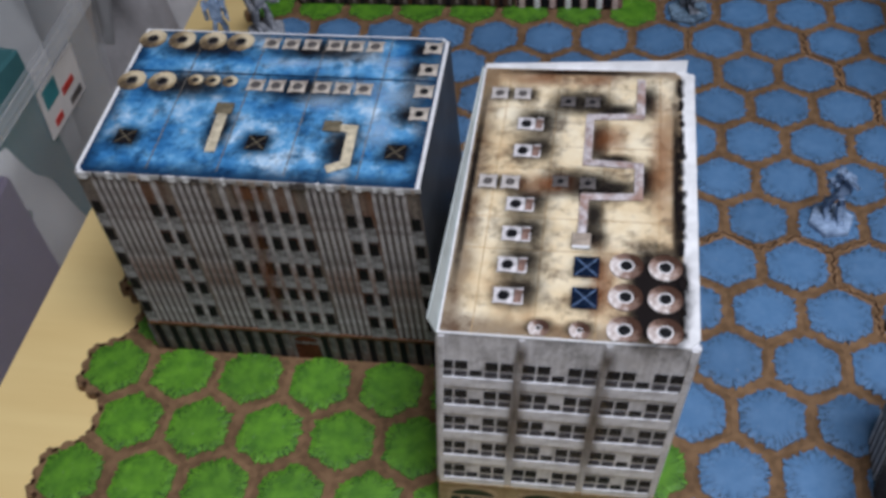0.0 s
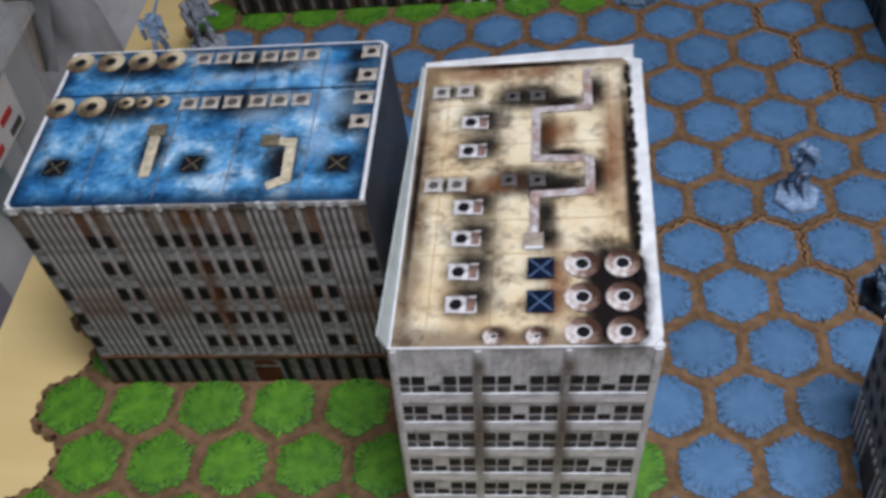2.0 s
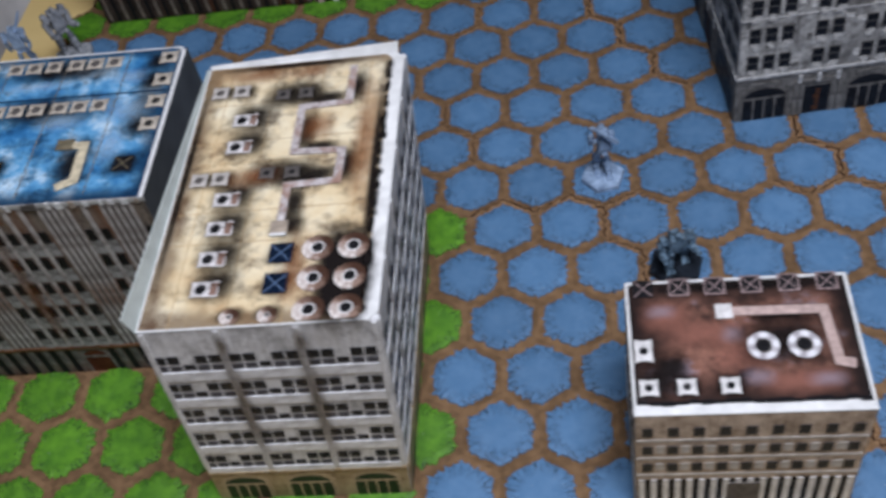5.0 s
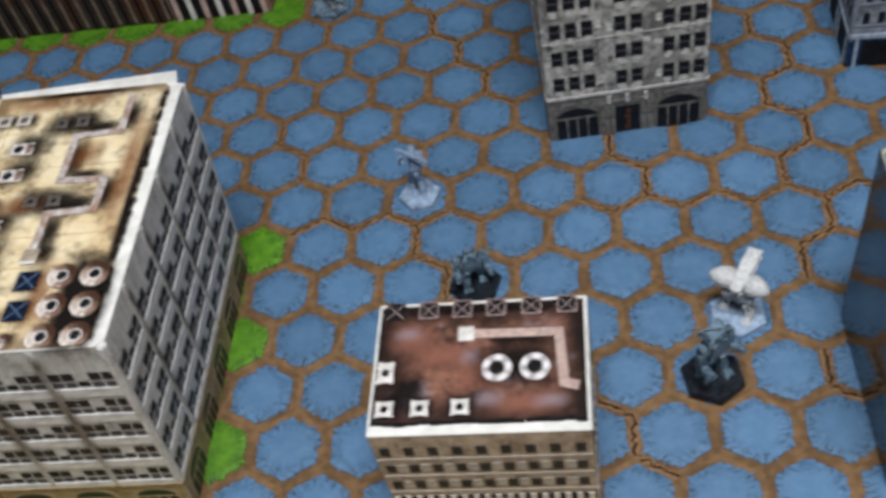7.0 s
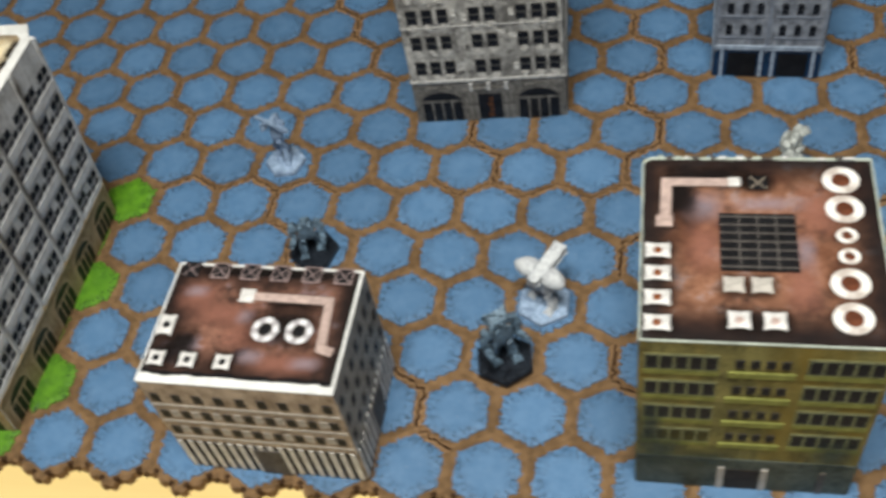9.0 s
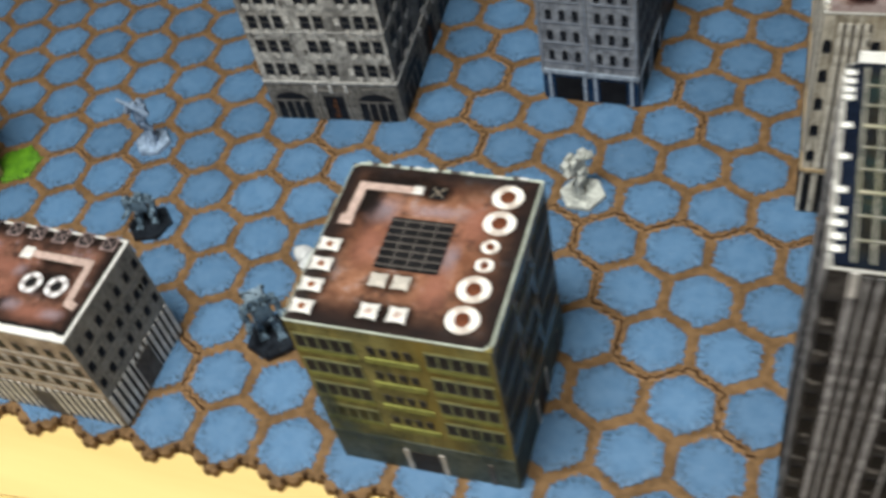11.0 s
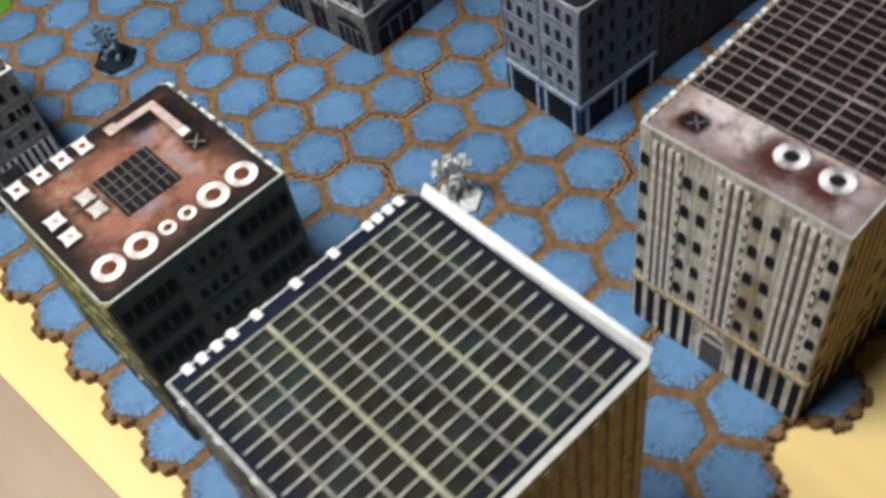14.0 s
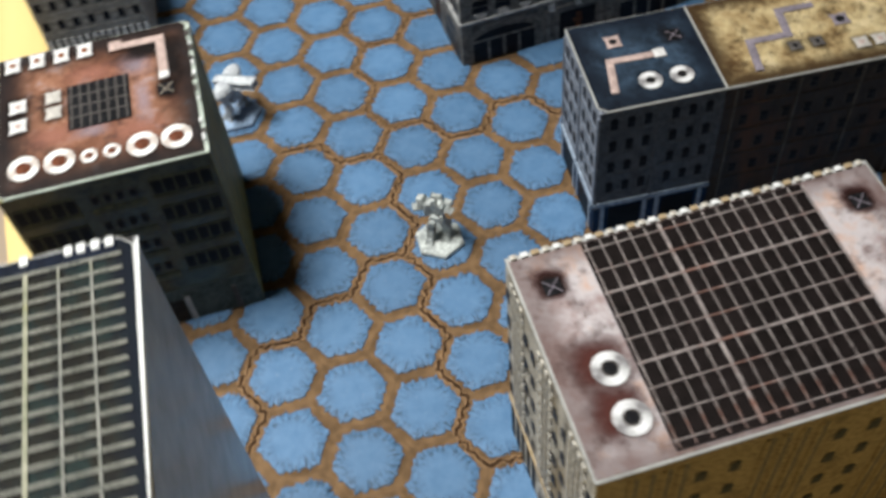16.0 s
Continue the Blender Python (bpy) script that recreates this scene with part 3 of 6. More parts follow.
def arch_mesh(name, w, h, spring, glass, rim_mat, mullions=2):
    """An arched opening: surround, dark glass, bars."""
    def build(bm):
        def shape(sw, sh, sp):
            return [(-sw / 2, 0), (sw / 2, 0)] + [(sw / 2 * math.cos(t * math.pi / 10), sp + (sh - sp) * math.sin(t * math.pi / 10)) for t in range(11)]
        prism(bm, shape(w, h, spring), 0, 0.0002, 1)
        prism(bm, shape(w * 0.84, h * 0.91, spring * 0.97), 0.0001, 0.00034, 0)
        for k in range(mullions):
            x = -w * 0.42 + w * 0.84 * (k + 1) / (mullions + 1)
            box(bm, x - w * 0.02, x + w * 0.02, 0, spring, 0.0002, 0.00046, 1)
        box(bm, -w * 0.42, w * 0.42, spring * 0.92, spring * 1.02, 0.0002, 0.00044, 1)
    return shared((name, round(w, 5), round(h, 5), glass.name, rim_mat.name, mullions), build, glass, rim_mat)


def strips(b, side, name, us, width, v0, v1, mat, d=0.0):
    for u in us:
        put(b, side, name, u, (v0 + v1) / 2, rect_mesh(name, width, v1 - v0, mat), d)


# --- the blue-roofed block with corrugated grey walls
INK_BONE = plain("bone_ink", (0.50, 0.45, 0.38), 0.5, 0.5, 420.0)
INK_DUSK = plain("dusky_gold_ink", (0.17, 0.145, 0.095), 0.55, 0.5, 400.0)
CREAM_DUCT = plain("cream_duct_ink", (0.62, 0.55, 0.39), 0.5, 0.5, 300.0)
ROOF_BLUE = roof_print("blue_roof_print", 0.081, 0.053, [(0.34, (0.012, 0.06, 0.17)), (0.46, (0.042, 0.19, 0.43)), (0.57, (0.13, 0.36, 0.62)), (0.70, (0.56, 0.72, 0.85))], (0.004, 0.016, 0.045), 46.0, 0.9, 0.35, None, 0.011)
WALL_A = printed("corrugated_grey_print", (0.25, 0.21, 0.175), (0.028, 0.022, 0.018), 75, 0.55, 0.55, (0.15, 0.055, 0.02))
STRIPE_A = printed("pale_stripe_print", (0.58, 0.56, 0.55), (0.12, 0.10, 0.09), 75, 0.25, 0.55, (0.16, 0.065, 0.03))
SKY_BLOT = soft_ink("pale_blue_highlight_ink", (0.42, 0.60, 0.78), 0.42, 0.0)
A = building("blue_roof_building", "long corrugated grey card building with a blue printed roof", -0.4425, -0.279, -0.0895, 0.016, 0.144, WALL_A, ROOF_BLUE, (0.0022, 0.0016, 0.0, 0.0014), ("NE", "SW"), 0.0030, stand=(-0.3563, -0.0335, 1.0, 1.009, 1.04, 0.988, 0, 0.0045))
for x in (-436, -420, -403, -388):
    roof_vent(A, x, 7, 0.0072, SPUN_GOLD, 0.34)
for x in (-436, -420):
    roof_vent(A, x, -26, 0.0072, SPUN_GOLD, 0.34)
for x in (-403, -394, -385):
    roof_vent(A, x, -24, 0.0040, SPUN_GOLD, 0.36)
for y in (6.5, -26):
    for x in (-371, -360.5, -349.5, -337, -326.5, -316):
        hatch(A, x, y, 0.0086, 0.0086, INK_BONE, INK_DIM, 0.30)
for y in (7, -10, -26, -42):
    blot(A, -288, y, 0.028, 0.024)
    hatch(A, -286, y, 0.0094, 0.0092, INK_BONE, INK_BLACK, 0.24)
for y in (5, -27):
    blot(A, -412, y, 0.082, 0.030)
    blot(A, -343, y, 0.084, 0.028)
for x, y in ((-425, -66), (-360, -66), (-293, -68)):
    blot(A, x, y, 0.024, 0.022)
    crossed(A, x, y, 0.0095, INK_DUSK, INK_BLACK, False)
blot(A, -381, -57, 0.020, 0.040)
pipe(A, [(-382, -47), (-381, -71)], 0.0050, CREAM_DUCT)
on_roof(A, "pipe_end", -382, -44, rect_mesh("pipe_end", 0.0090, 0.0075, INK_DUSK, 0.0006), 0.0009)
blot(A, -319, -66, 0.026, 0.042)
pipe(A, [(-322, -53.5), (-316, -54), (-315, -77), (-321, -80)], 0.0048, CREAM_DUCT)
on_roof(A, "pipe_end", -326, -53, rect_mesh("pipe_end", 0.0085, 0.0070, INK_DUSK, 0.0006), 0.0009)
for x, y, w, h in ((-300, -30, 0.034, 0.026), (-322, -24, 0.040, 0.014), (-334, -36, 0.036, 0.016), (-303, -54, 0.020, 0.030), (-355, -8, 0.050, 0.010), (-305, -6, 0.026, 0.016)):
    blot(A, x, y, w, h, SKY_BLOT)
roof_line(A, -441, -18, -281, -18, 0.0009, INK_NAVY)
for x in (-408, -374, -342, -308):
    roof_line(A, x, -86, x, 14, 0.0005, INK_SEAM)


STREAK_A = soft_ink("brown_streak_ink", (0.20, 0.075, 0.03), 0.42, 0.0)
DOOR_RUST = plain("rusty_door_ink", (0.095, 0.03, 0.015), 0.55, 0.6, 350.0)
BASE_A = printed("sooty_column_print", (0.25, 0.24, 0.225), (0.025, 0.022, 0.02), 70, 0.45, 0.55, (0.10, 0.045, 0.02))
PANEL_A = printed("grey_panel_print", (0.36, 0.36, 0.36), (0.09, 0.085, 0.08), 120, 0.3)
LEDGE_A = printed("rusty_ledge_print", (0.20, 0.10, 0.055), (0.05, 0.03, 0.02), 60, 0.1)


def facade_a(b, side):
    w, h = face_size(b, side)
    k = w / 0.165
    grp = (0.024, 0.205, 0.252, 0.404, 0.453, 0.502, 0.548, 0.598, 0.648, 0.792, 0.841, 0.980)
    for row in range(5):
        v = 0.1205 - 0.0200 * row
        for g in grp:
            put(b, side, "window", min(max(g * w, 0.003), w - 0.003), v, rect_mesh("window", 0.0043 * min(k, 1), 0.0078, INK_BLACK), 0.0005)
            put(b, side, "panel", min(max(g * w, 0.003), w - 0.003), v - 0.0096, rect_mesh("panel", 0.0058 * min(k, 1), 0.0100, PANEL_A, 0.0002), 0.0003)
    for a, c, n in ((0.050, 0.180, 7), (0.285, 0.375, 5), (0.680, 0.765, 5), (0.870, 0.955, 5)):
        strips(b, side, "pilaster", [w * (a + (c - a) * q / (n - 1)) for q in range(n)], 0.0017 * k, 0.028, h - 0.002, STRIPE_A)
        strips(b, side, "groove", [w * (a + (c - a) * (q + 0.5) / (n - 1)) for q in range(n - 1)], 0.0010 * k, 0.028, h - 0.002, INK_DIM)
    strips(b, side, "pilaster", [w * g for g in (0.2285, 0.4285, 0.4775, 0.525, 0.573, 0.623, 0.8165)], 0.0024 * k, 0.028, h - 0.002, STRIPE_A)
    put(b, side, "ledge", w / 2, 0.0262, rect_mesh("ledge", w - 0.001, 0.0024, LEDGE_A, 0.0009))
    n = 19
    for q in range(n):
        u = w * (q + 0.5) / n
        if abs(u - w * 0.54) > 0.010:
            put(b, side, "base_slat", u, 0.0130, rect_mesh("base_slat", w / n * 0.42, 0.0225, INK_BLACK))
            put(b, side, "base_column", u + w / n * 0.5, 0.0130, rect_mesh("base_column", w / n * 0.34, 0.0225, BASE_A), 0.0001)
    put(b, side, "door", w * 0.54, 0.001, arch_mesh("door", 0.0165, 0.0240, 0.0165, DOOR_RUST, BASE_A, 0))


facade_a(A, "S")
SIDE_A = plain("slate_side_card", (0.085, 0.092, 0.10), 0.35, 0.4, 60.0)
put(A, "E", "side_sheet", 0.0527, 0.072, rect_mesh("side_sheet", 0.1050, 0.1435, SIDE_A, 0.0002))
facade_a(A, "W")
for q in range(26):
    rq = random.Random(q + 40)
    u = 0.004 + q * 0.00628 + rq.uniform(-0.0014, 0.0014)
    put(A, "S", "parapet_block", u, 0.1428 - rq.uniform(0, 0.0006), rect_mesh("parapet_block", rq.choice((0.0040, 0.0016, 0.0026, 0.0034)), rq.choice((0.0042, 0.0030, 0.0036)), rq.choice((CARD_WHITE, CARD_WHITE, CARD_WHITE, INK_STONE, INK_DIM)), 0.0008))
put(A, "S", "parapet", 0.0825, 0.1430, rect_mesh("parapet", 0.164, 0.0026, CARD_GREY, 0.0005))
put(A, "S", "rust_streak", 0.083, 0.136, rect_mesh("rust_streak", 0.014, 0.010, LEDGE_A, 0.00012))

for u, v, sw, sh in ((0.0805, 0.088, 0.012, 0.112), (0.0830, 0.1355, 0.024, 0.018), (0.0785, 0.060, 0.009, 0.070)):
    put(A, "S", "rust_streak", u, v, soft_quad("rust_streak", sw, sh, STREAK_A), 0.0011 + 0.05 * sw * 0.1)

# --- the tan-roofed tower block
DUCT_LILAC = printed("worn_duct_print", (0.64, 0.61, 0.62), (0.24, 0.17, 0.15), 150, 0.0, 0.5, (0.30, 0.17, 0.12))
BLUE_BAR = plain("blue_bar_ink", (0.11, 0.17, 0.29), 0.5, 0.4, 400.0)
BLUE_DARK = plain("deep_blue_ink", (0.005, 0.011, 0.028), 0.5, 0.5, 300.0)
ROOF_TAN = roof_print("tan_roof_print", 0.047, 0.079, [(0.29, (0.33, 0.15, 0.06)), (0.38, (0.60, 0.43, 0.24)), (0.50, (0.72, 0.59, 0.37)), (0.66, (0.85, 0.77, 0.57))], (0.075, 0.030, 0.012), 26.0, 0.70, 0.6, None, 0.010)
WALL_B = printed("white_concrete_print", (0.84, 0.85, 0.87), (0.42, 0.42, 0.42), 60, 0.45)
SPANDREL_B = printed("pale_spandrel_print", (0.90, 0.92, 0.95), (0.55, 0.55, 0.56), 90, 0.4)
STONE_B = printed("tan_stone_print", (0.46, 0.36, 0.21), (0.18, 0.12, 0.06), 70, 0.3)
PANE_GREY = plain("grey_pane_ink", (0.085, 0.085, 0.10), 0.45, 0.7, 500.0)
GLASS_B = plain("dark_green_glass_print", (0.030, 0.042, 0.022), 0.35, 0.5, 300)
SEAM_TAN = plain("brown_seam_ink", (0.50, 0.35, 0.18), 0.6, 0.6, 250.0)
B = building("tan_roof_building", "tall white card building with tan roof and paper rim", -0.2595, -0.1582, -0.1620, -0.001, 0.141, WALL_B, ROOF_TAN, (0.0008, 0.0060, 0.0005, 0.0008), ("NE", "SE"), 0.0040, stand=(-0.2138, -0.0905, 0.3, 0.980, 0.998, 1.039, 0.0124, 0))
for y in (-30, -56, -70, -100, -118):
    roof_line(B, -255, y, -164, y, 0.0004, SEAM_TAN, "roof_seam", 0.0003)
for x in (-246, -222, -198, -174):
    roof_line(B, x, -162, x, -6, 0.0004, SEAM_TAN, "roof_seam", 0.0003)
for y in (-42, -60, -93, -110, -127, -143):
    blot(B, -230, y + 2.5, 0.030, 0.025)
    cooler(B, -233.5, y)
for x, y in ((-250, -21), (-239, -21), (-249, -80), (-239, -80)):
    blot(B, x + 1.5, y, 0.018, 0.015)
    hatch(B, x, y, 0.0082, 0.0085, INK_PALE, INK_DIM, 0.26)
for x, y in ((-217, -26), (-205.5, -26), (-217, -78.5), (-205, -79)):
    blot(B, x + 1, y, 0.027, 0.024)
    hatch(B, x, y, 0.0072, 0.0074, INK_DIM, INK_BLACK, 0.2)
# the long duct and the dark print along its lower side
for x, y, w, h in ((-180, -24, 0.014, 0.034), (-180, -76, 0.015, 0.032), (-201.5, -52, 0.014, 0.040), (-194, -31, 0.030, 0.015), (-194, -63.5, 0.026, 0.010), (-194, -82, 0.032, 0.018), (-201.5, -98, 0.014, 0.034), (-202, -111, 0.022, 0.018)):
    blot(B, x, y, w, h)
pipe(B, [(-183, -11), (-183, -35), (-206, -36), (-206, -66), (-183, -67), (-183, -86), (-206, -87), (-206, -108)], 0.0038, DUCT_LILAC)
on_roof(B, "pipe_end", -206, -112, rect_mesh("pipe_end", 0.0078, 0.0074, INK_STONE, 0.0006), 0.0009)
on_roof(B, "pipe_end", -206, -116, rect_mesh("pipe_end", 0.0072, 0.0014, CARD_WHITE, 0.0006), 0.0010)
for y in (-126, -142):
    blot(B, -202, y, 0.020, 0.018)
    blot(B, -203, y, 0.013, 0.013)
    crossed(B, -203, y, 0.0104, BLUE_BAR, BLUE_DARK, False)
blot(B, -196, -138, 0.018, 0.062, RUST_BLOT)
on_roof(B, "ink_blot", -174.5, -139, soft_quad("ink_blot", 0.031, 0.064, INK_PLATE), 0.00058)
blot(B, -172, -62, 0.018, 0.112, RUST_BLOT)
blot(B, -196, -50, 0.022, 0.026, RUST_BLOT)
blot(B, -224, -80, 0.034, 0.018, RUST_BLOT)
blot(B, -232, -10, 0.050, 0.016, RUST_BLOT)
blot(B, -205, -10, 0.030, 0.014, RUST_BLOT)
for y in (-124.5, -140.5, -156.5):
    for x in (-187, -171.5):
        roof_vent(B, x, y, 0.0068, SPUN_RUST, 0.37, INK_BLACK, INK_SILVER)
for x in (-220, -204):
    blot(B, x, -158, 0.016, 0.013)
    roof_vent(B, x, -158, 0.0042, SPUN_RUST, 0.26, INK_DIM, INK_SILVER)
# torn inner edge of the paper rim
for q in range(30):
    rq = random.Random(q)
    on_roof(B, "torn_ink", -165.0 + rq.uniform(-0.4, 0.8), -158 + q * 5.1 + rq.uniform(-1.5, 1.5), soft_quad("torn_ink", rq.choice((0.0030, 0.0042, 0.0054)), rq.choice((0.0060, 0.0085, 0.0110)), rq.choice((INK_BLOT, INK_BLOT, INK_PLATE))), 0.0009)
blot(B, -209, -3.5, 0.100, 0.007)
blot(B, -257, -80, 0.006, 0.160)
blot(B, -165.5, -70, 0.008, 0.180)


def facade_b(b, side, bays):
    w, h = face_size(b, side)
    bw = w / bays
    for row in range(5):
        v = 0.1185 - 0.0202 * row
        for c in range(bays):
            u = bw * c
            put(b, side, "spandrel", u + bw * 0.48, v - 0.0093, rect_mesh("spandrel", bw * 0.90, 0.0062, SPANDREL_B, 0.0006))
            for g in (0.115, 0.295, 0.665, 0.850):
                put(b, side, "window", u + bw * g, v + 0.0022, rect_mesh("window", bw * 0.155, 0.0050, INK_PANE, 0.0003))
            for g in (0.110, 0.290, 0.475, 0.665, 0.850):
                put(b, side, "window", u + bw * g, v - 0.0037 + (0.0007 if g == 0.475 else 0), rect_mesh("window", bw * 0.150, 0.0034, PANE_GREY if g != 0.475 else INK_PANE, 0.0003))
    for c in range(bays + 1):
        u = min(max(bw * c, 0.0015), w - 0.0015)
        put(b, side, "pilaster", u, 0.0850, rect_mesh("pilaster", 0.0022, 0.109, WALL_B, 0.0007))
        if 0 < c < bays:
            put(b, side, "water_stain", u, 0.0850, stain_mesh(0.0110 if side == "S" else 0.0060, 0.125), 0.0009)
            put(b, side, "water_stain", u + 0.0006, 0.1300, stain_mesh(0.0080, 0.022), 0.0010)
    put(b, side, "ground_storey", w / 2, 0.0130, rect_mesh("ground_storey", w - 0.0006, 0.026, STONE_B, 0.00025))
    put(b, side, "cornice", w / 2, 0.0262, rect_mesh("cornice", w - 0.0004, 0.0022, STONE_B, 0.0009))
    for c in range(bays):
        put(b, side, "arch_window", bw * (c + 0.5), 0.001, arch_mesh("arch_window", bw * 0.76, 0.0225, 0.0145, GLASS_B, INK_TAN, 3), 0.0003)


def stain_mesh(w, h):
    return soft_quad("water_stain", w, h, STAIN_BLOT)


def raised_flap(b, xa, ya, za, xb, yb, zb, label, mat=CARD_WHITE, lean=0.0, out=0.0):
    """A paper edge that stands up from the roof, higher at one end."""
    bm = bmesh.new()
    n = Vector((yb - ya, xa - xb, 0)).normalized() * 0.0003
    pts = [Vector((xa, ya, b["h"] - 0.002)), Vector((xb, yb, b["h"] - 0.002)), Vector((xb + out, yb + lean, zb)), Vector((xa + out * 0.3, ya + lean * 0.4, za))]
    f1 = [bm.verts.new(p + n) for p in pts]
    f2 = [bm.verts.new(p - n) for p in pts]
    bm.faces.new(f1)
    bm.faces.new(f2[::-1])
    for k in range(4):
        bm.faces.new((f1[k], f2[k], f2[(k + 1) % 4], f1[(k + 1) % 4]))
    part("paper_flap", bm, mat, b["ob"], label)


raised_flap(B, -B["hx"], B["hy"], 0.1416, -B["hx"], -B["hy"], 0.1490, "dull white paper edge standing up from the roof", PAPER_DULL, 0.0, -0.0038)
raised_flap(B, -B["hx"], B["hy"], 0.1420, B["hx"] - 0.0035, B["hy"], 0.1445, "white paper edge standing up from the roof", CARD_WHITE, 0.0040)
facade_b(B, "S", 3)
facade_b(B, "E", 5)
facade_b(B, "W", 5)

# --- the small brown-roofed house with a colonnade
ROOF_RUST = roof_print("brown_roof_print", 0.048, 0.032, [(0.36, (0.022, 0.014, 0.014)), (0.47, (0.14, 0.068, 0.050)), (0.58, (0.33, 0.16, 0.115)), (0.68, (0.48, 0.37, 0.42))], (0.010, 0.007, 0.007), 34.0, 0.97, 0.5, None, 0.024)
WALL_C = printed("sandstone_print", (0.62, 0.51, 0.41), (0.20, 0.14, 0.095), 110, 0.25)
WALL_C2 = printed("grey_stucco_print", (0.34, 0.33, 0.31), (0.10, 0.095, 0.09), 110, 0.3, 0.42, None, 0.25)
C = building("colonnade_house", "low card house with a brown printed roof and white striped colonnade", -0.055, 0.043, -0.178, -0.111, 0.083, WALL_C, ROOF_RUST, (0.0012, 0.0014, 0.0046, 0.0016), stand=(-0.0066, -0.1478, -0.5, 0.977, 1.031, 1.028, 0, 0))
INK_MAUVE = plain("dull_mauve_ink", (0.33, 0.25, 0.25), 0.5, 0.5, 400.0)
ROSE_BLOT = soft_ink("rosy_highlight_ink", (0.36, 0.155, 0.115), 0.6, 0.0)
MAUVE_BLOT = soft_ink("mauve_highlight_ink", (0.42, 0.34, 0.40), 0.45, 0.0)
for x, y, w, h, mat in ((-38, -131, 0.034, 0.022, ROSE_BLOT), (-22, -140, 0.046, 0.020, ROSE_BLOT), (-8, -151, 0.034, 0.022, ROSE_BLOT), (15, -165, 0.050, 0.018, ROSE_BLOT),
                        (-40, -128, 0.018, 0.010, MAUVE_BLOT), (-10, -141, 0.014, 0.012, MAUVE_BLOT), (-2, -162, 0.020, 0.012, MAUVE_BLOT), (26, -164, 0.022, 0.010, MAUVE_BLOT)):
    blot(C, x, y, w, h, mat)
blot(C, -6, -113.5, 0.094, 0.011)
for x in (-47, -31, -15, 1, 17.5, 34):
    crossed(C, x, -115.5, 0.0092, INK_MAUVE, INK_BLACK, x != -47)
hatch(C, -49, -148, 0.0080, 0.0115, INK_SILVER, INK_BLACK, 0.24)
blot(C, -40, -158, 0.032, 0.028)
for x in (-48, -32, -14):
    blot(C, x, -166, 0.020, 0.016)
    hatch(C, x, -166, 0.0082, 0.0080, INK_SILVER, INK_BLACK, 0.22)
blot(C, 11, -145, 0.054, 0.036)
blot(C, 12, -131, 0.046, 0.014)
for x in (2, 19):
    roof_vent(C, x, -147.5, 0.0068, SPUN_TICK, 0.43)
pipe(C, [(-8, -129.5), (30, -130), (32, -156), (36, -157)], 0.0045, INK_ROSE)
on_roof(C, "pipe_end", -12.5, -129.5, rect_mesh("pipe_end", 0.0074, 0.0074, INK_SILVER, 0.0006), 0.0009)
for q in range(18):
    rq = random.Random(q + 70)
    on_roof(C, "torn_ink", -51 + q * 5.3, -173.2 + rq.uniform(-0.6, 0.5), rect_mesh("torn_ink", 0.004 + 0.0007 * (q % 4), 0.0012 + 0.0004 * (q % 3), INK_BLACK), 0.0010)


def facade_c(b, side, cols, pale):
    w, h = face_size(b, side)
    for row in range(3):
        v = h - 0.0135 - 0.0150 * row
        put(b, side, "string_course", w / 2, v - 0.0070, rect_mesh("string_course", w - 0.001, 0.0016, pale, 0.0003))
        for c in range(cols):
            u = w * (c + 0.5) / cols
            put(b, side, "window", u, v, win("window", w / cols * 0.44, 0.0070, 1, 1, INK_DIM, INK_PANE, 0.10), 0.0002)
            if row:
                put(b, side, "panel", u + w / cols * 0.5 if c < cols - 1 else u - w / cols * 0.42, v + 0.0006, rect_mesh("panel", w / cols * 0.34, 0.0058, pale), 0.0001)
    n = cols * 2
    for c in range(n):
        u = w * (c + 0.5) / n
        put(b, side, "column", u, 0.0150, rect_mesh("column", w / n * 0.50, 0.0265, INK_SILVER, 0.0006))
    put(b, side, "colonnade_shade", w / 2, 0.0150, rect_mesh("colonnade_shade", w - 0.002, 0.0265, INK_BLACK, 0.0002))
    put(b, side, "door", w / 2, 0.0125, rect_mesh("door", 0.0150, 0.0245, INK_DIM, 0.0009))


facade_c(C, "S", 9, INK_PALE)
for side in "EW":
    put(C, side, "side_sheet", C["hy"], C["h"] / 2, rect_mesh("side_sheet", 2 * C["hy"] - 0.0008, C["h"] - 0.002, WALL_C2, 0.00015))
    facade_c(C, side, 7, WALL_C2)

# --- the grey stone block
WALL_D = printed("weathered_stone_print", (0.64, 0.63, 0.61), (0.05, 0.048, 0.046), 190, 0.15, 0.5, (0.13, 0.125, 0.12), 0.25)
D_ = building("grey_stone_building", "weathered grey stone card building with arched ground floor", 0.0255, 0.1215, 0.0765, 0.2385, 0.172, WALL_D, ROOF_RUST, (0.001, 0.001, 0.001, 0.001), (), stand=(0.0658, 0.1591, 4.6, 1.017, 1.0, 1.0, 0, 0))
STONE_D = printed("sooty_stone_print", (0.26, 0.25, 0.24), (0.03, 0.03, 0.03), 160, 0.2)
TRIM_D = printed("pale_trim_print", (0.62, 0.62, 0.62), (0.30, 0.30, 0.30), 300, 0.1)


ARCH_D = printed("worn_arch_print", (0.22, 0.21, 0.20), (0.04, 0.04, 0.04), 220, 0.1)
DOOR_BROWN = plain("dull_brown_door_ink", (0.11, 0.050, 0.028), 0.5, 0.6, 350.0)
PATCH_D = printed("bleached_stone_print", (0.86, 0.85, 0.83), (0.36, 0.35, 0.33), 260, 0.1)


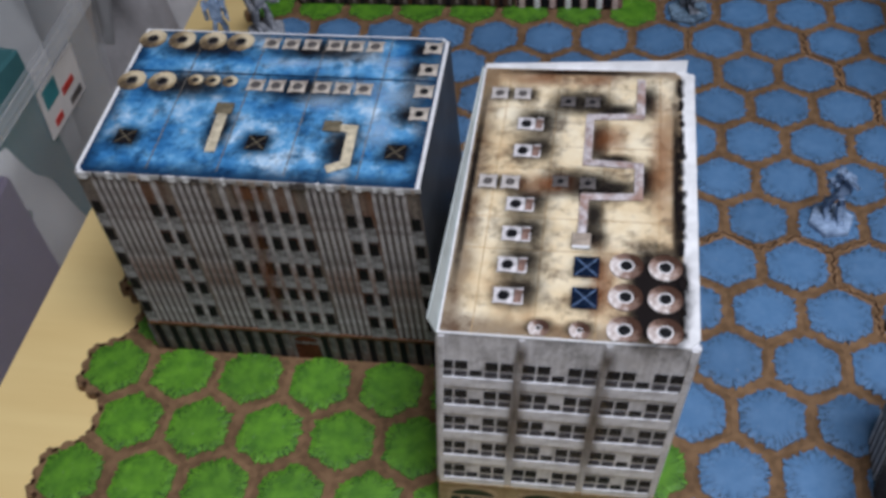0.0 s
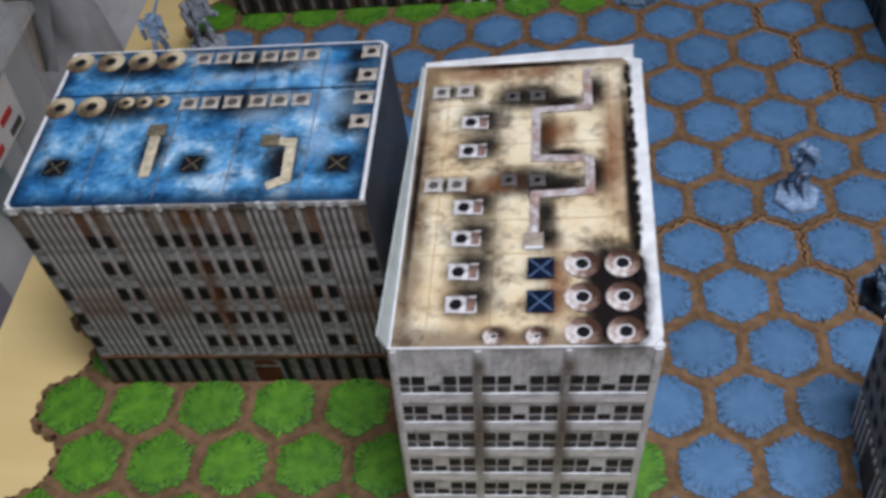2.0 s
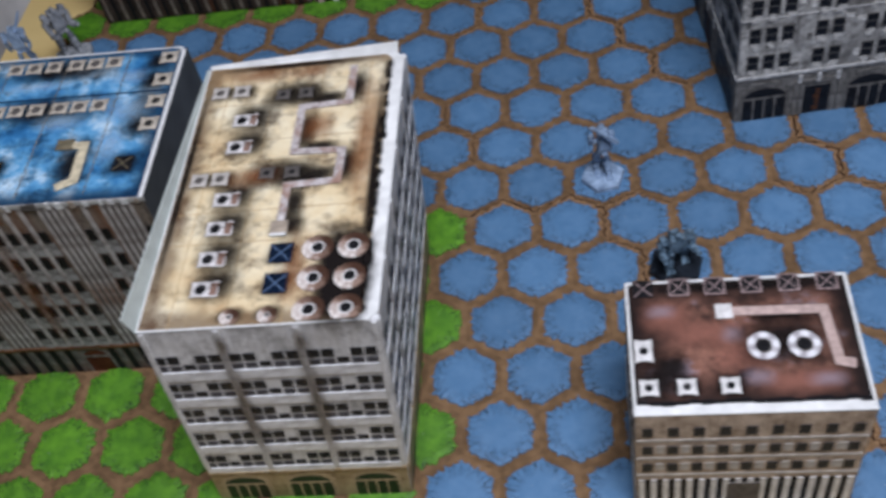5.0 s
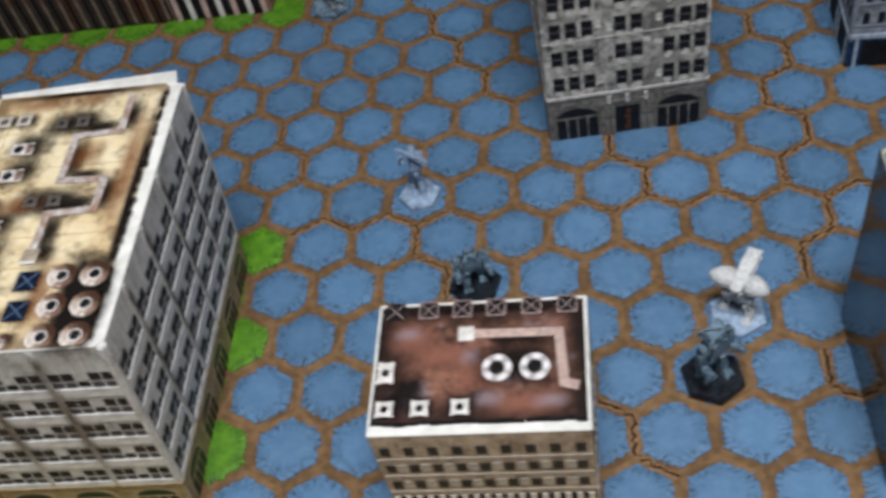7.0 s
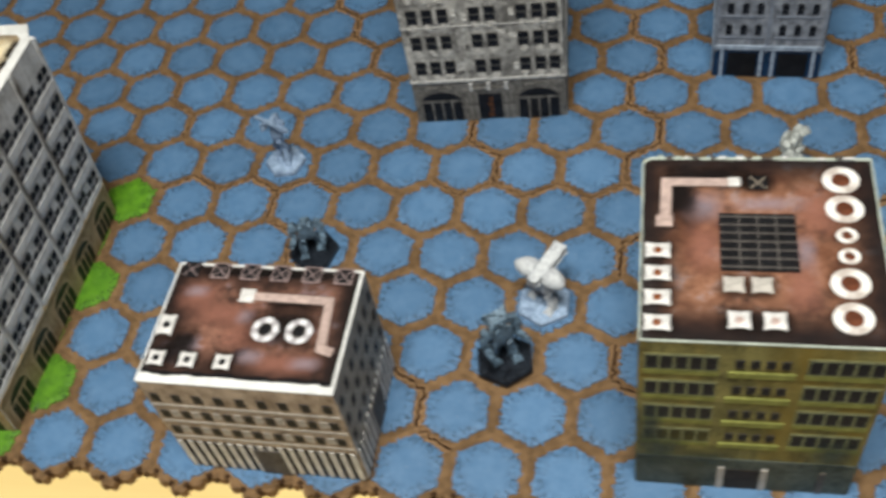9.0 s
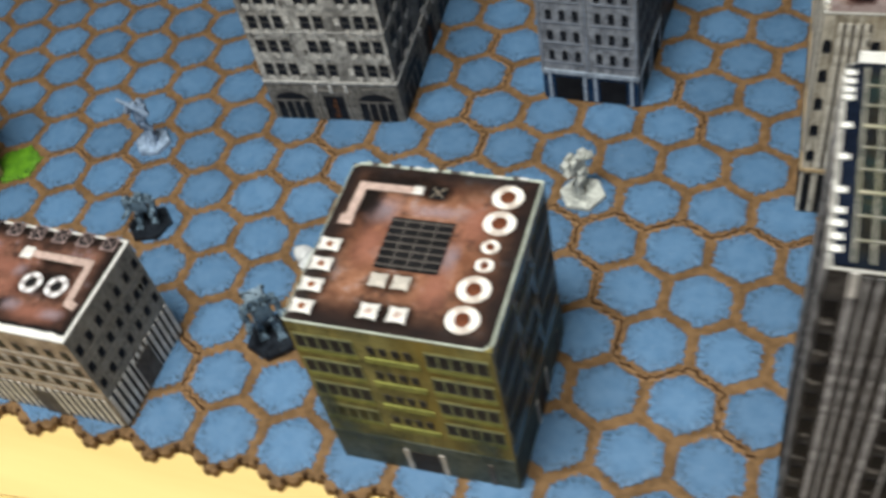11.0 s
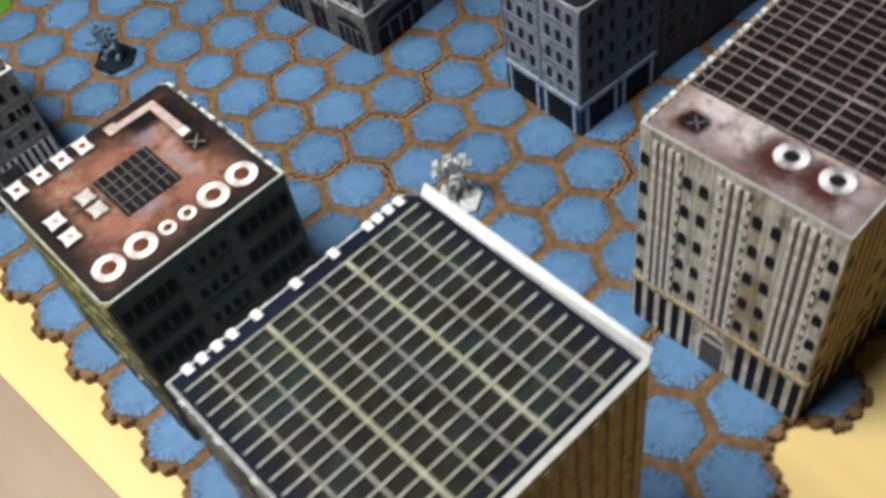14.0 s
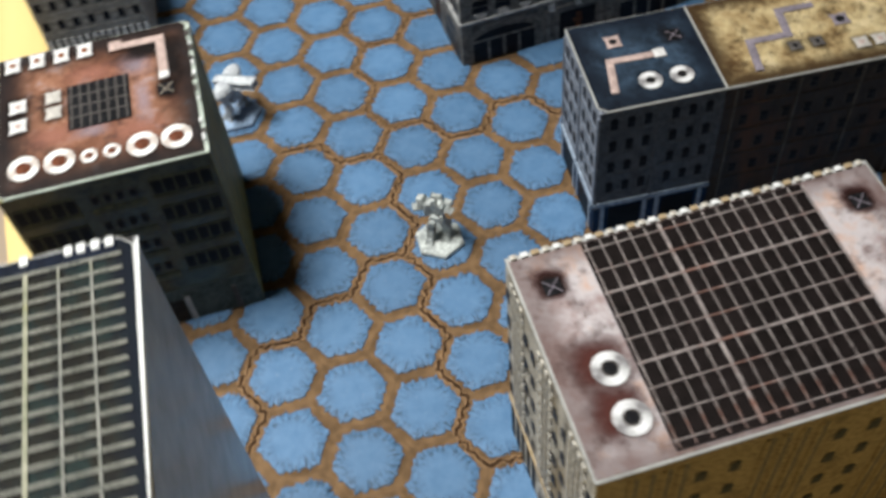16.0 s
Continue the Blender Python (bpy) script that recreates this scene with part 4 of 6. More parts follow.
def facade_d(b, side):
    w, h = face_size(b, side)
    k = w / 0.096
    rq = random.Random(17)
    for row in range(6):
        v = 0.0465 + 0.0200 * row
        for g in (0.085, 0.180, 0.275, 0.470, 0.565, 0.755, 0.850, 0.940):
            put(b, side, "window", g * w, v, win("window", 0.0070 * k, 0.0108, 1, 2, STONE_D, INK_PANE, 0.14), 0.0002)
            for q in range(2):
                sw = rq.choice((0.0024, 0.0034, 0.0044)) * k
                put(b, side, "window_sill", g * w + rq.uniform(-0.0008, 0.0008), v - 0.0068 - 0.0022 * q, rect_mesh("window_sill", sw, 0.0021, PATCH_D, 0.0006))
        for g in (0.340, 0.405, 0.625, 0.695):
            if rq.random() < 0.7:
                put(b, side, "stone_block", g * w, v + rq.uniform(-0.006, 0.006), rect_mesh("stone_block", rq.choice((0.0030, 0.0044)) * k, rq.choice((0.003, 0.005)), rq.choice((PATCH_D, STONE_D)), 0.0003))
    for v in (0.078, 0.118, 0.158):
        put(b, side, "string_course", w / 2, v, rect_mesh("string_course", w - 0.001, 0.0007, TRIM_D, 0.0004))
    put(b, side, "cornice", w / 2, 0.0352, rect_mesh("cornice", w, 0.0018, TRIM_D, 0.0009))
    put(b, side, "ground_storey", w / 2, 0.0165, rect_mesh("ground_storey", w - 0.0006, 0.0320, STONE_D, 0.00015))
    for g in (0.18, 0.82):
        put(b, side, "arch_window", g * w, 0.0008, arch_mesh("arch_window", 0.0300 * k, 0.0275, 0.0180, INK_PANE, ARCH_D, 3), 0.0002)
        put(b, side, "arch_stone", g * w, 0.0290, rect_mesh("arch_stone", 0.0160 * k, 0.0022, STONE_D, 0.0006))
    put(b, side, "door", w / 2, 0.0120, rect_mesh("door", 0.0150 * k, 0.0215, INK_PANE, 0.0003))
    for q in range(4):
        put(b, side, "door_panel", w / 2 + 0.0006 * (q % 2), 0.0050 + 0.0045 * q, rect_mesh("door_panel", (0.0036, 0.0022)[q % 2] * k, 0.0032, DOOR_BROWN, 0.0005))
    put(b, side, "door_surround", w / 2, 0.0270, rect_mesh("door_surround", 0.0230 * k, 0.0030, STONE_D, 0.0008))
    for g in (0.385, 0.500, 0.615):
        put(b, side, "keystone", g * w, 0.0295, rect_mesh("keystone", 0.0024 * k, 0.0060, TRIM_D, 0.0010))
    for g in (0.365, 0.405, 0.595, 0.635):
        put(b, side, "pilaster", g * w, 0.0140, rect_mesh("pilaster", 0.0026 * k, 0.026, STONE_D, 0.0008))


facade_d(D_, "S")
# shade on the east wall, put into a darker stone sheet
SIDE_D = printed("shaded_stone_side_print", (0.24, 0.235, 0.23), (0.03, 0.03, 0.03), 190, 0.15, 0.5, None, 0.2)
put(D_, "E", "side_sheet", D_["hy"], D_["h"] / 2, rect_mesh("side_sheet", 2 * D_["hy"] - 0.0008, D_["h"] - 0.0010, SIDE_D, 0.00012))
facade_d(D_, "E")
facade_d(D_, "W")

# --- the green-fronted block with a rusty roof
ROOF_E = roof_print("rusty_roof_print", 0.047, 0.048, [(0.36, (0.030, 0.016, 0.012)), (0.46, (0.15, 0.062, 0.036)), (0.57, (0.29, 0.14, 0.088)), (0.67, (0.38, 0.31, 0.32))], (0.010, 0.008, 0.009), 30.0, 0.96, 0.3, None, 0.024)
WALL_E = printed("mossy_green_print", (0.33, 0.30, 0.115), (0.05, 0.052, 0.028), 75, 0.25, 0.55, (0.25, 0.18, 0.04))
TEAL_E = printed("teal_base_print", (0.125, 0.145, 0.130), (0.035, 0.045, 0.04), 70, 0.4)
MOSS_BAR = plain("moss_lintel_print", (0.27, 0.285, 0.085), 0.5, 0.4, 200)
EDGE_E = plain("greenish_card_edge", (0.50, 0.56, 0.50), 0.6, 0.35, 150)
# darker copies of the wall green: the east side's shade is in the colour
SIDE_E = printed("shaded_green_side_print", (0.080, 0.085, 0.045), (0.018, 0.022, 0.015), 80, 0.3, 0.24, None, 0.4)
SIDE_BAND_E = printed("shaded_green_band_print", (0.095, 0.098, 0.050), (0.025, 0.029, 0.018), 120, 0.2, 0.36, None, 0.22)
PANE_MOSS = plain("mossy_pane_ink", (0.060, 0.058, 0.022), 0.45, 0.6, 300.0)
DOOR_E = plain("dark_doorway_ink", (0.045, 0.036, 0.030), 0.5, 0.5, 200.0)
TEAL_BLOT = soft_ink("teal_damp_stain", (0.055, 0.085, 0.080), 0.75, 0.0)
VENT_RUST = plain("vent_rust_ink", (0.13, 0.045, 0.025), 0.5, 0.6, 300.0)
E_ = building("green_front_building", "square card building with mossy green walls and rusty printed roof", 0.174, 0.271, -0.168, -0.068, 0.1255, WALL_E, ROOF_E, (0.0006, 0.0008, 0.0005, 0.0020, EDGE_E), ("NW", "SE"), 0.0035, stand=(0.2212, -0.1211, 0.8, 1.003, 0.987, 0.993, 0, 0))
for x, y, r in ((257, -82, .0076), (257, -98.5, .0076), (256.5, -113, .0042), (256.5, -124, .0042), (255.5, -138, .0076), (255, -155, .0076)):
    blot(E_, x, y, r * 2.8, r * 2.5)
    roof_vent(E_, x, y, r, SPUN_WHITE, 0.40, VENT_RUST, VENT_RUST)
for y in (-123, -135, -147.5, -160):
    blot(E_, 180.5, y, 0.020, 0.015)
    hatch(E_, 181, y, 0.0106, 0.0080, INK_SILVER, INK_RUST, 0.22)
for x in (211, 222):
    blot(E_, x, -140, 0.018, 0.018)
    hatch(E_, x, -140, 0.0084, 0.0082, INK_PALE, INK_ROSE, 0.0)
for x in (212.5, 226):
    blot(E_, x, -157.5, 0.022, 0.018)
    hatch(E_, x, -157.5, 0.0088, 0.0088, INK_SILVER, INK_ROSE, 0.2)
for x, y, w, h, mat in ((246, -100, 0.026, 0.040, ROSE_BLOT), (200, -98, 0.024, 0.024, MAUVE_BLOT), (226, -96, 0.040, 0.012, MAUVE_BLOT), (238, -140, 0.022, 0.036, ROSE_BLOT), (240, -122, 0.012, 0.024, MAUVE_BLOT), (200, -120, 0.022, 0.040, ROSE_BLOT)):
    blot(E_, x, y, w, h, mat)
blot(E_, 190, -90, 0.022, 0.040)
blot(E_, 204, -80, 0.048, 0.018)
pipe(E_, [(184, -104), (184.5, -84), (210, -84)], 0.0046, INK_ROSE)
on_roof(E_, "pipe_end", 183.5, -107, rect_mesh("pipe_end", 0.0070, 0.0062, INK_ROSE, 0.0006), 0.0009)
on_roof(E_, "pipe_end", 213, -84, rect_mesh("pipe_end", 0.0050, 0.0050, INK_SILVER, 0.0006), 0.0009)
blot(E_, 223, -84, 0.020, 0.016)
crossed(E_, 223, -84, 0.0080, INK_STONE, INK_BLACK, False)
on_roof(E_, "roof_grille", 221.5, -117.5, rect_mesh("roof_grille", 0.0310, 0.0310, INK_BLACK, 0.0003))
for q in range(7):
    on_roof(E_, "grille_bar", 221.5, -131 + q * 4.5, rect_mesh("grille_bar", 0.0305, 0.0008, INK_DIM, 0.0003), 0.0010)
for q in range(3):
    on_roof(E_, "grille_bar", 214 + q * 7.5, -117.5, rect_mesh("grille_bar", 0.0006, 0.0305, INK_DIM, 0.0003), 0.0010)


for q in range(24):
    rq = random.Random(q + 500)
    if rq.random() < 0.7:
        on_roof(E_, "torn_rim", 178 + q * 3.8, -69.2 + rq.uniform(-0.5, 0.4), rect_mesh("torn_rim", rq.choice((0.002, 0.0032, 0.0048)), rq.choice((0.0012, 0.0018, 0.0024)), rq.choice((CARD_WHITE, EDGE_E, INK_DIM)), 0.0005), 0.0006)


BAND_E = printed("olive_band_print", (0.26, 0.235, 0.095), (0.08, 0.078, 0.04), 90, 0.2)


MULLION_E = plain("pale_green_mullion_ink", (0.27, 0.30, 0.18), 0.5, 0.5, 300.0)


def facade_e(b, side, band=BAND_E, moss=MOSS_BAR, frame_mat=MULLION_E):
    w, h = face_size(b, side)
    for row in range(4):
        v = 0.1110 - 0.0200 * row
        for a in (0.055, 0.705):
            for q in range(5):
                put(b, side, "window", w * (a + 0.060 * q), v, win("window", 0.0055, 0.0108, 1, 1, frame_mat, PANE_MOSS if a < 0.1 and side == "S" and row > 2 else INK_PANE, 0.16), 0.0005)
            put(b, side, "storey_band", w * (a + 0.12), v, rect_mesh("storey_band", 0.030, 0.0112, band, 0.0003))
            put(b, side, "string_course", w * (a + 0.12), v - 0.0078, rect_mesh("string_course", 0.030, 0.0032, moss, 0.0006))
        put(b, side, "lintel", w * 0.50, v - 0.0080, rect_mesh("lintel", 0.0260, 0.0040, moss, 0.0008))
        for q in range(4):
            put(b, side, "window", w * (0.41 + 0.06 * q), v + 0.0005, win("window", 0.0036, 0.0060, 1, 1, INK_DIM, INK_PANE, 0.12), 0.0005)
    put(b, side, "ground_storey", w / 2, 0.0150, rect_mesh("ground_storey", w - 0.0006, 0.0290, TEAL_E, 0.0005))
    put(b, side, "door", w * 0.50, 0.0105, rect_mesh("door", 0.0150, 0.0190, DOOR_E, 0.0008))
    for g in (0.40, 0.60, 0.86):
        put(b, side, "post", w * g, 0.0115, rect_mesh("post", 0.0030, 0.0205, INK_PALE if g < 0.8 else INK_DIM, 0.0011))


facade_e(E_, "S")
for u, v, sw, sh in ((0.010, 0.036, 0.034, 0.040), (0.030, 0.030, 0.030, 0.022), (0.085, 0.040, 0.026, 0.036), (0.006, 0.060, 0.014, 0.050)):
    put(E_, "S", "damp_stain", u, v, soft_quad("damp_stain", sw, sh, TEAL_BLOT), 0.0013 + 0.004 * sw)
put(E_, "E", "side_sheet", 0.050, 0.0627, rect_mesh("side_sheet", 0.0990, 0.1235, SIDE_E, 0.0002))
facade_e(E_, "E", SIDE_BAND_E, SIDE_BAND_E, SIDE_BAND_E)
BLACK_GLOSS = plain("glossy_black_card", (0.016, 0.019, 0.020), 0.10, 0.5, 60.0, 0.0, 0.0)
BLACK_GLOSS.node_tree.nodes["Principled BSDF"].inputs["Specular IOR Level"].default_value = 0.5
put(E_, "W", "side_sheet", 0.050, 0.0627, rect_mesh("side_sheet", 0.0994, 0.1250, BLACK_GLOSS, 0.0002))

# --- the tall dark tower with a gridded roof
INK_NIGHT = plain("night_blue_ink", (0.006, 0.010, 0.022), 0.5, 0.6, 200.0)
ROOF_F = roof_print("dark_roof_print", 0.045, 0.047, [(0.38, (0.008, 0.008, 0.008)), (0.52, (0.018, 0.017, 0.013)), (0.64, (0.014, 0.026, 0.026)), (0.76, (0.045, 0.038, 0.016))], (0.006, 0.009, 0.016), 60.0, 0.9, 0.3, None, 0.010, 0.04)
GRID_F = printed("weathered_grid_print", (0.28, 0.275, 0.24), (0.075, 0.085, 0.078), 90, 0.0, 0.5, (0.15, 0.145, 0.09))
GRID_F3 = printed("dull_grid_print", (0.31, 0.305, 0.275), (0.10, 0.11, 0.10), 90, 0.0, 0.5, (0.20, 0.20, 0.10))
GRID_F2 = printed("yellowed_grid_print", (0.36, 0.35, 0.27), (0.15, 0.165, 0.10), 60, 0.0, 0.5, (0.42, 0.36, 0.06))
WALL_F = printed("sooty_wall_print", (0.085, 0.08, 0.08), (0.010, 0.010, 0.011), 150, 0.12)
WALL_F2 = printed("ochre_side_print", (0.40, 0.30, 0.16), (0.14, 0.095, 0.045), 70, 0.7)
STRIPE_F = printed("grey_pier_print", (0.62, 0.62, 0.66), (0.09, 0.09, 0.10), 150, 0.1)
F_ = building("dark_tower", "tall sooty card tower with ribbed walls and gridded dark roof", 0.396, 0.489, -0.173, -0.077, 0.224, WALL_F, ROOF_F, (0.0010, 0.0022, 0.0007, 0.0004, CARD_GREY), ("NW",), 0.0040, stand=(0.4400, -0.1315, 0.3, 1.03, 0.996, 0.979, 0, 0))
on_roof(F_, "roof_margin", 400.2, -127, rect_mesh("roof_margin", 0.0058, 0.0900, INK_NIGHT, 0.0002))
for y in (-84, -88.5, -93, -97, -111, -126, -141, -150, -155.5, -161, -166):
    on_roof(F_, "rim_block", 397.8, y, rect_mesh("rim_block", 0.0036, 0.0026, CARD_WHITE, 0.0008), 0.0006)
GX0, GX1, GY0, GY1 = 403.0, 485.0, -170.5, -80.5
for q in range(16):
    x = GX0 + (GX1 - GX0) * q / 15
    on_roof(F_, "grid_bar", x, (GY0 + GY1) / 2, rect_mesh("grid_bar", 0.0011, (GY1 - GY0) / 1000, GRID_F, 0.0003), 0.0008)
for q in range(8):
    y = -161.5 + 10.2 * q
    bold = q in (2, 5)
    on_roof(F_, "grid_bar", (GX0 + GX1) / 2, y, rect_mesh("grid_bar", (GX1 - GX0) / 1000, 0.0014 if bold else 0.0008, GRID_F2 if bold else GRID_F3, 0.0004), 0.0008)


raised_flap(F_, F_["hx"], F_["hy"] - 0.0006, 0.2305, -F_["hx"] + 0.004, F_["hy"] - 0.0006, 0.2272, "white paper edge standing up from the roof", CARD_WHITE, 0.0030)
GLOSSY_F = plain("glossy_grey_card", (0.40, 0.405, 0.41), 0.27, 0.35, 60.0, 0.0, 0.0)
GLOSSY_F.node_tree.nodes["Principled BSDF"].inputs["Specular IOR Level"].default_value = 0.5
put(F_, "N", "side_sheet", 0.0465, 0.112, rect_mesh("side_sheet", 0.0925, 0.2225, GLOSSY_F, 0.0003))


SILL_F = printed("grey_sill_print", (0.32, 0.31, 0.31), (0.05, 0.05, 0.05), 200, 0.1)


def facade_f(b, side, pier):
    w, h = face_size(b, side)
    for row in range(11):
        v = h - 0.0200 - 0.0185 * row
        for g in (0.032, 0.318, 0.392, 0.495, 0.570, 0.672, 0.748, 0.968):
            put(b, side, "window", min(max(g * w, 0.0030), w - 0.0030), v, win("window", 0.0050, 0.0094, 1, 1, INK_BLACK, INK_BLACK, 0.05), 0.0006)
            rq = random.Random(row * 31 + int(g * 1000))
            if rq.random() < 0.75:
                put(b, side, "window_sill", min(max(g * w, 0.0030), w - 0.0030) + rq.uniform(-0.0006, 0.0006), v - 0.0072, rect_mesh("window_sill", rq.choice((0.0030, 0.0042, 0.0050)), rq.choice((0.0014, 0.0024, 0.0036)), SILL_F, 0.0004))
    for g, wd in ((0.086, .0021), (0.125, .0009), (0.165, .0012), (0.215, .0009), (0.266, .0021), (0.355, .0010), (0.444, .0021), (0.533, .0010), (0.621, .0021), (0.710, .0010), (0.800, .0021), (0.845, .0009), (0.885, .0012), (0.930, .0018)):
        put(b, side, "pier", g * w, h / 2, rect_mesh("pier", wd, h - 0.004, pier, 0.0005))
        if wd > 0.0020:
            put(b, side, "pier_cap", g * w, h - 0.0065, rect_mesh("pier_cap", wd * 1.2, 0.0120, INK_SILVER, 0.0007))


facade_f(F_, "S", STRIPE_F)
facade_f(F_, "W", STRIPE_F)
put(F_, "E", "side_sheet", 0.048, 0.112, rect_mesh("side_sheet", 0.095, 0.2225, WALL_F2, 0.0003))
for q in range(15):
    put(F_, "E", "pier", 0.004 + 0.0063 * q, 0.112, rect_mesh("pier", (0.0022, 0.0014, 0.0030)[q % 3], 0.2200, WALL_F2, 0.0008))

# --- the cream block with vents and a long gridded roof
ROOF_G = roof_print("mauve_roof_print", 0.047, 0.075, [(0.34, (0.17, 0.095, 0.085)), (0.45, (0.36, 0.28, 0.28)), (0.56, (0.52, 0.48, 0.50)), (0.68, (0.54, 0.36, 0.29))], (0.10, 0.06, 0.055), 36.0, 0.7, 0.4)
WALL_G = printed("cream_rendered_print", (0.74, 0.70, 0.62), (0.13, 0.105, 0.07), 110, 0.65, 0.55, (0.22, 0.15, 0.06))
STRIPE_G = printed("cream_moulding_print", (0.84, 0.82, 0.77), (0.26, 0.22, 0.16), 150, 0.35)
GRID_G = printed("pinkish_grid_print", (0.40, 0.35, 0.34), (0.09, 0.07, 0.07), 110, 0.0, 0.5, (0.20, 0.07, 0.04))
CELL_G = plain("dark_cell_print", (0.012, 0.009, 0.009), 0.5, 0.5, 200)
G_ = building("cream_building", "cream rendered card building with a long gridded roof", 0.386, 0.482, 0.043, 0.197, 0.148, WALL_G, ROOF_G, (0.0022, 0.0010, 0.0008, 0.0010, CARD_GREY), stand=(0.4303, 0.1183, 2.0, 1.026, 1.0, 0.984, 0, 0))
on_roof(G_, "roof_grille", 434.2, 119.5, rect_mesh("roof_grille", 0.0905, 0.0930, CELL_G, 0.0003), 0.0006)
for q in range(16):
    y = 74.5 + 92 * q / 15
    bold = q == 5
    on_roof(G_, "grid_bar", 434.2, y, rect_mesh("grid_bar", 0.0890, 0.0014 if bold else 0.0005, GRID_G, 0.0003), 0.0010)
for q in range(9):
    x = 393 + 83 * q / 8
    bold = q in (2, 5)
    on_roof(G_, "grid_bar", x, 119.5, rect_mesh("grid_bar", 0.0010 if bold else 0.0005, 0.0925, GRID_G, 0.0004), 0.0010)
for x in (443.5, 463.5):
    blot(G_, x - 3, 60.5, 0.030, 0.028, RED_BLOT)
    roof_vent(G_, x, 63.5, 0.0070, SPUN_SILVER, 0.38)
for y in (56, 184):
    blot(G_, 402.5, y, 0.020, 0.018, RED_BLOT)
    blot(G_, 403, y, 0.016, 0.015)
    crossed(G_, 404.5, y, 0.0072, INK_LILAC, INK_BLACK, False)
for q in range(34):
    rq = random.Random(q + 300)
    on_roof(G_, "rim_block", 387.2, 46 + q * 4.45, rect_mesh("rim_block", 0.0022, 0.0024 + 0.0003 * (q % 3), (STRIPE_G, CARD_WHITE, INK_TAN)[q % 3], 0.0010), 0.0005)


def facade_g(b, side, pale=STRIPE_G):
    w, h = face_size(b, side)
    n = max(1, round(w / 0.096))
    for row in range(5):
        v = h - 0.0215 - 0.0196 * row
        for g in (0.035, 0.262, 0.347, 0.612, 0.700, 0.962):
            put(b, side, "window", g * w, v, win("window", 0.0044, 0.0062, 1, 1, INK_DIM, INK_PANE, 0.06, True), 0.0002)
    for c in (0.085, 0.125, 0.165, 0.205, 0.415, 0.455, 0.500, 0.545, 0.765, 0.805, 0.850, 0.895):
        put(b, side, "moulding", c * w, 0.088, rect_mesh("moulding", 0.0020, 0.108, pale, 0.0006))
        put(b, side, "moulding_joint", c * w + 0.0022, 0.088, rect_mesh("moulding_joint", 0.0013, 0.108, INK_DIM, 0.0002))
    for c in (0.175, 0.385, 0.520, 0.870):
        for q in range(12):
            put(b, side, "bracket", c * w + 0.0042, 0.040 + q * 0.0086, rect_mesh("bracket", 0.0022, 0.0040, pale, 0.0005))
    put(b, side, "ledge", w / 2, 0.0370, rect_mesh("ledge", w, 0.0026, INK_TAN, 0.0010))
    m = 13
    for q in range(m):
        u = w * (q + 0.5) / m
        if abs(u - w / 2) > 0.009:
            put(b, side, "base_slat", u, 0.0185, rect_mesh("base_slat", w / m * 0.52, 0.0320, INK_BLACK, 0.0004))
    put(b, side, "door", w / 2, 0.0008, arch_mesh("door", 0.0150, 0.0310, 0.0230, INK_DIM, STRIPE_G, 0), 0.0003)


facade_g(G_, "S")
# ochre over the cream: dim, warm light bounced off the table, painted in
put(G_, "E", "side_sheet", G_["hy"], G_["h"] / 2, rect_mesh("side_sheet", 2 * G_["hy"] - 0.0008, G_["h"] - 0.002, WALL_F2, 0.00015))
facade_g(G_, "E", WALL_F2)
facade_g(G_, "W")

# --- the blue-grey row house and the sand-roofed one behind it
ROOF_H = roof_print("night_blue_roof_print", 0.032, 0.032, [(0.36, (0.006, 0.010, 0.018)), (0.50, (0.020, 0.034, 0.055)), (0.62, (0.045, 0.075, 0.12)), (0.74, (0.10, 0.14, 0.19))], (0.004, 0.006, 0.012), 40.0, 0.8, 0.3)
ROOF_H2 = roof_print("sand_roof_print", 0.032, 0.058, [(0.38, (0.12, 0.07, 0.03)), (0.48, (0.36, 0.26, 0.13)), (0.60, (0.54, 0.43, 0.24)), (0.72, (0.66, 0.54, 0.34))], (0.04, 0.022, 0.010), 50.0, 0.95, 0.4, (0.08, 0.04, 0.02), 0.013)

TRIM_H = printed("pale_blue_trim_print", (0.42, 0.50, 0.62), (0.14, 0.18, 0.24), 200, 0.1)
WALL_H = printed("blue_grey_stone_print", (0.33, 0.36, 0.42), (0.07, 0.078, 0.10), 150, 0.2, 0.42, None, 0.3)
WALL_H2 = printed("dark_brick_print", (0.055, 0.040, 0.032), (0.014, 0.011, 0.010), 90, 0.3, 0.42, (0.11, 0.045, 0.02), 0.2)
H_ = building("blue_grey_row_house", "blue-grey card row house with arched windows and navy roof", 0.213, 0.280, 0.117, 0.183, 0.096, WALL_H, ROOF_H, (0.0007, 0.0006, 0.0006, 0.0005, CARD_GREY), ("SE",), 0.0045, stand=(0.2459, 0.1526, -2.4, 0.972, 1.003, 1.011, 0, 0))
hatch(H_, 231, 138, 0.0090, 0.0085, INK_ROSE, INK_BLACK, 0.26)
blot(H_, 234, 169, 0.020, 0.018)
crossed(H_, 234, 170, 0.0080, INK_LILAC, INK_BLACK, False)
pipe(H_, [(246, 156), (245.5, 132), (267, 128.5)], 0.0040, INK_ROSE)
on_roof(H_, "pipe_end", 246, 158.5, rect_mesh("pipe_end", 0.0062, 0.0062, INK_SILVER, 0.0006), 0.0009)
for y in (148, 164.5):
    blot(H_, 263, y, 0.017, 0.017)
    roof_vent(H_, 264.5, y, 0.0062, SPUN_SILVER, 0.34)
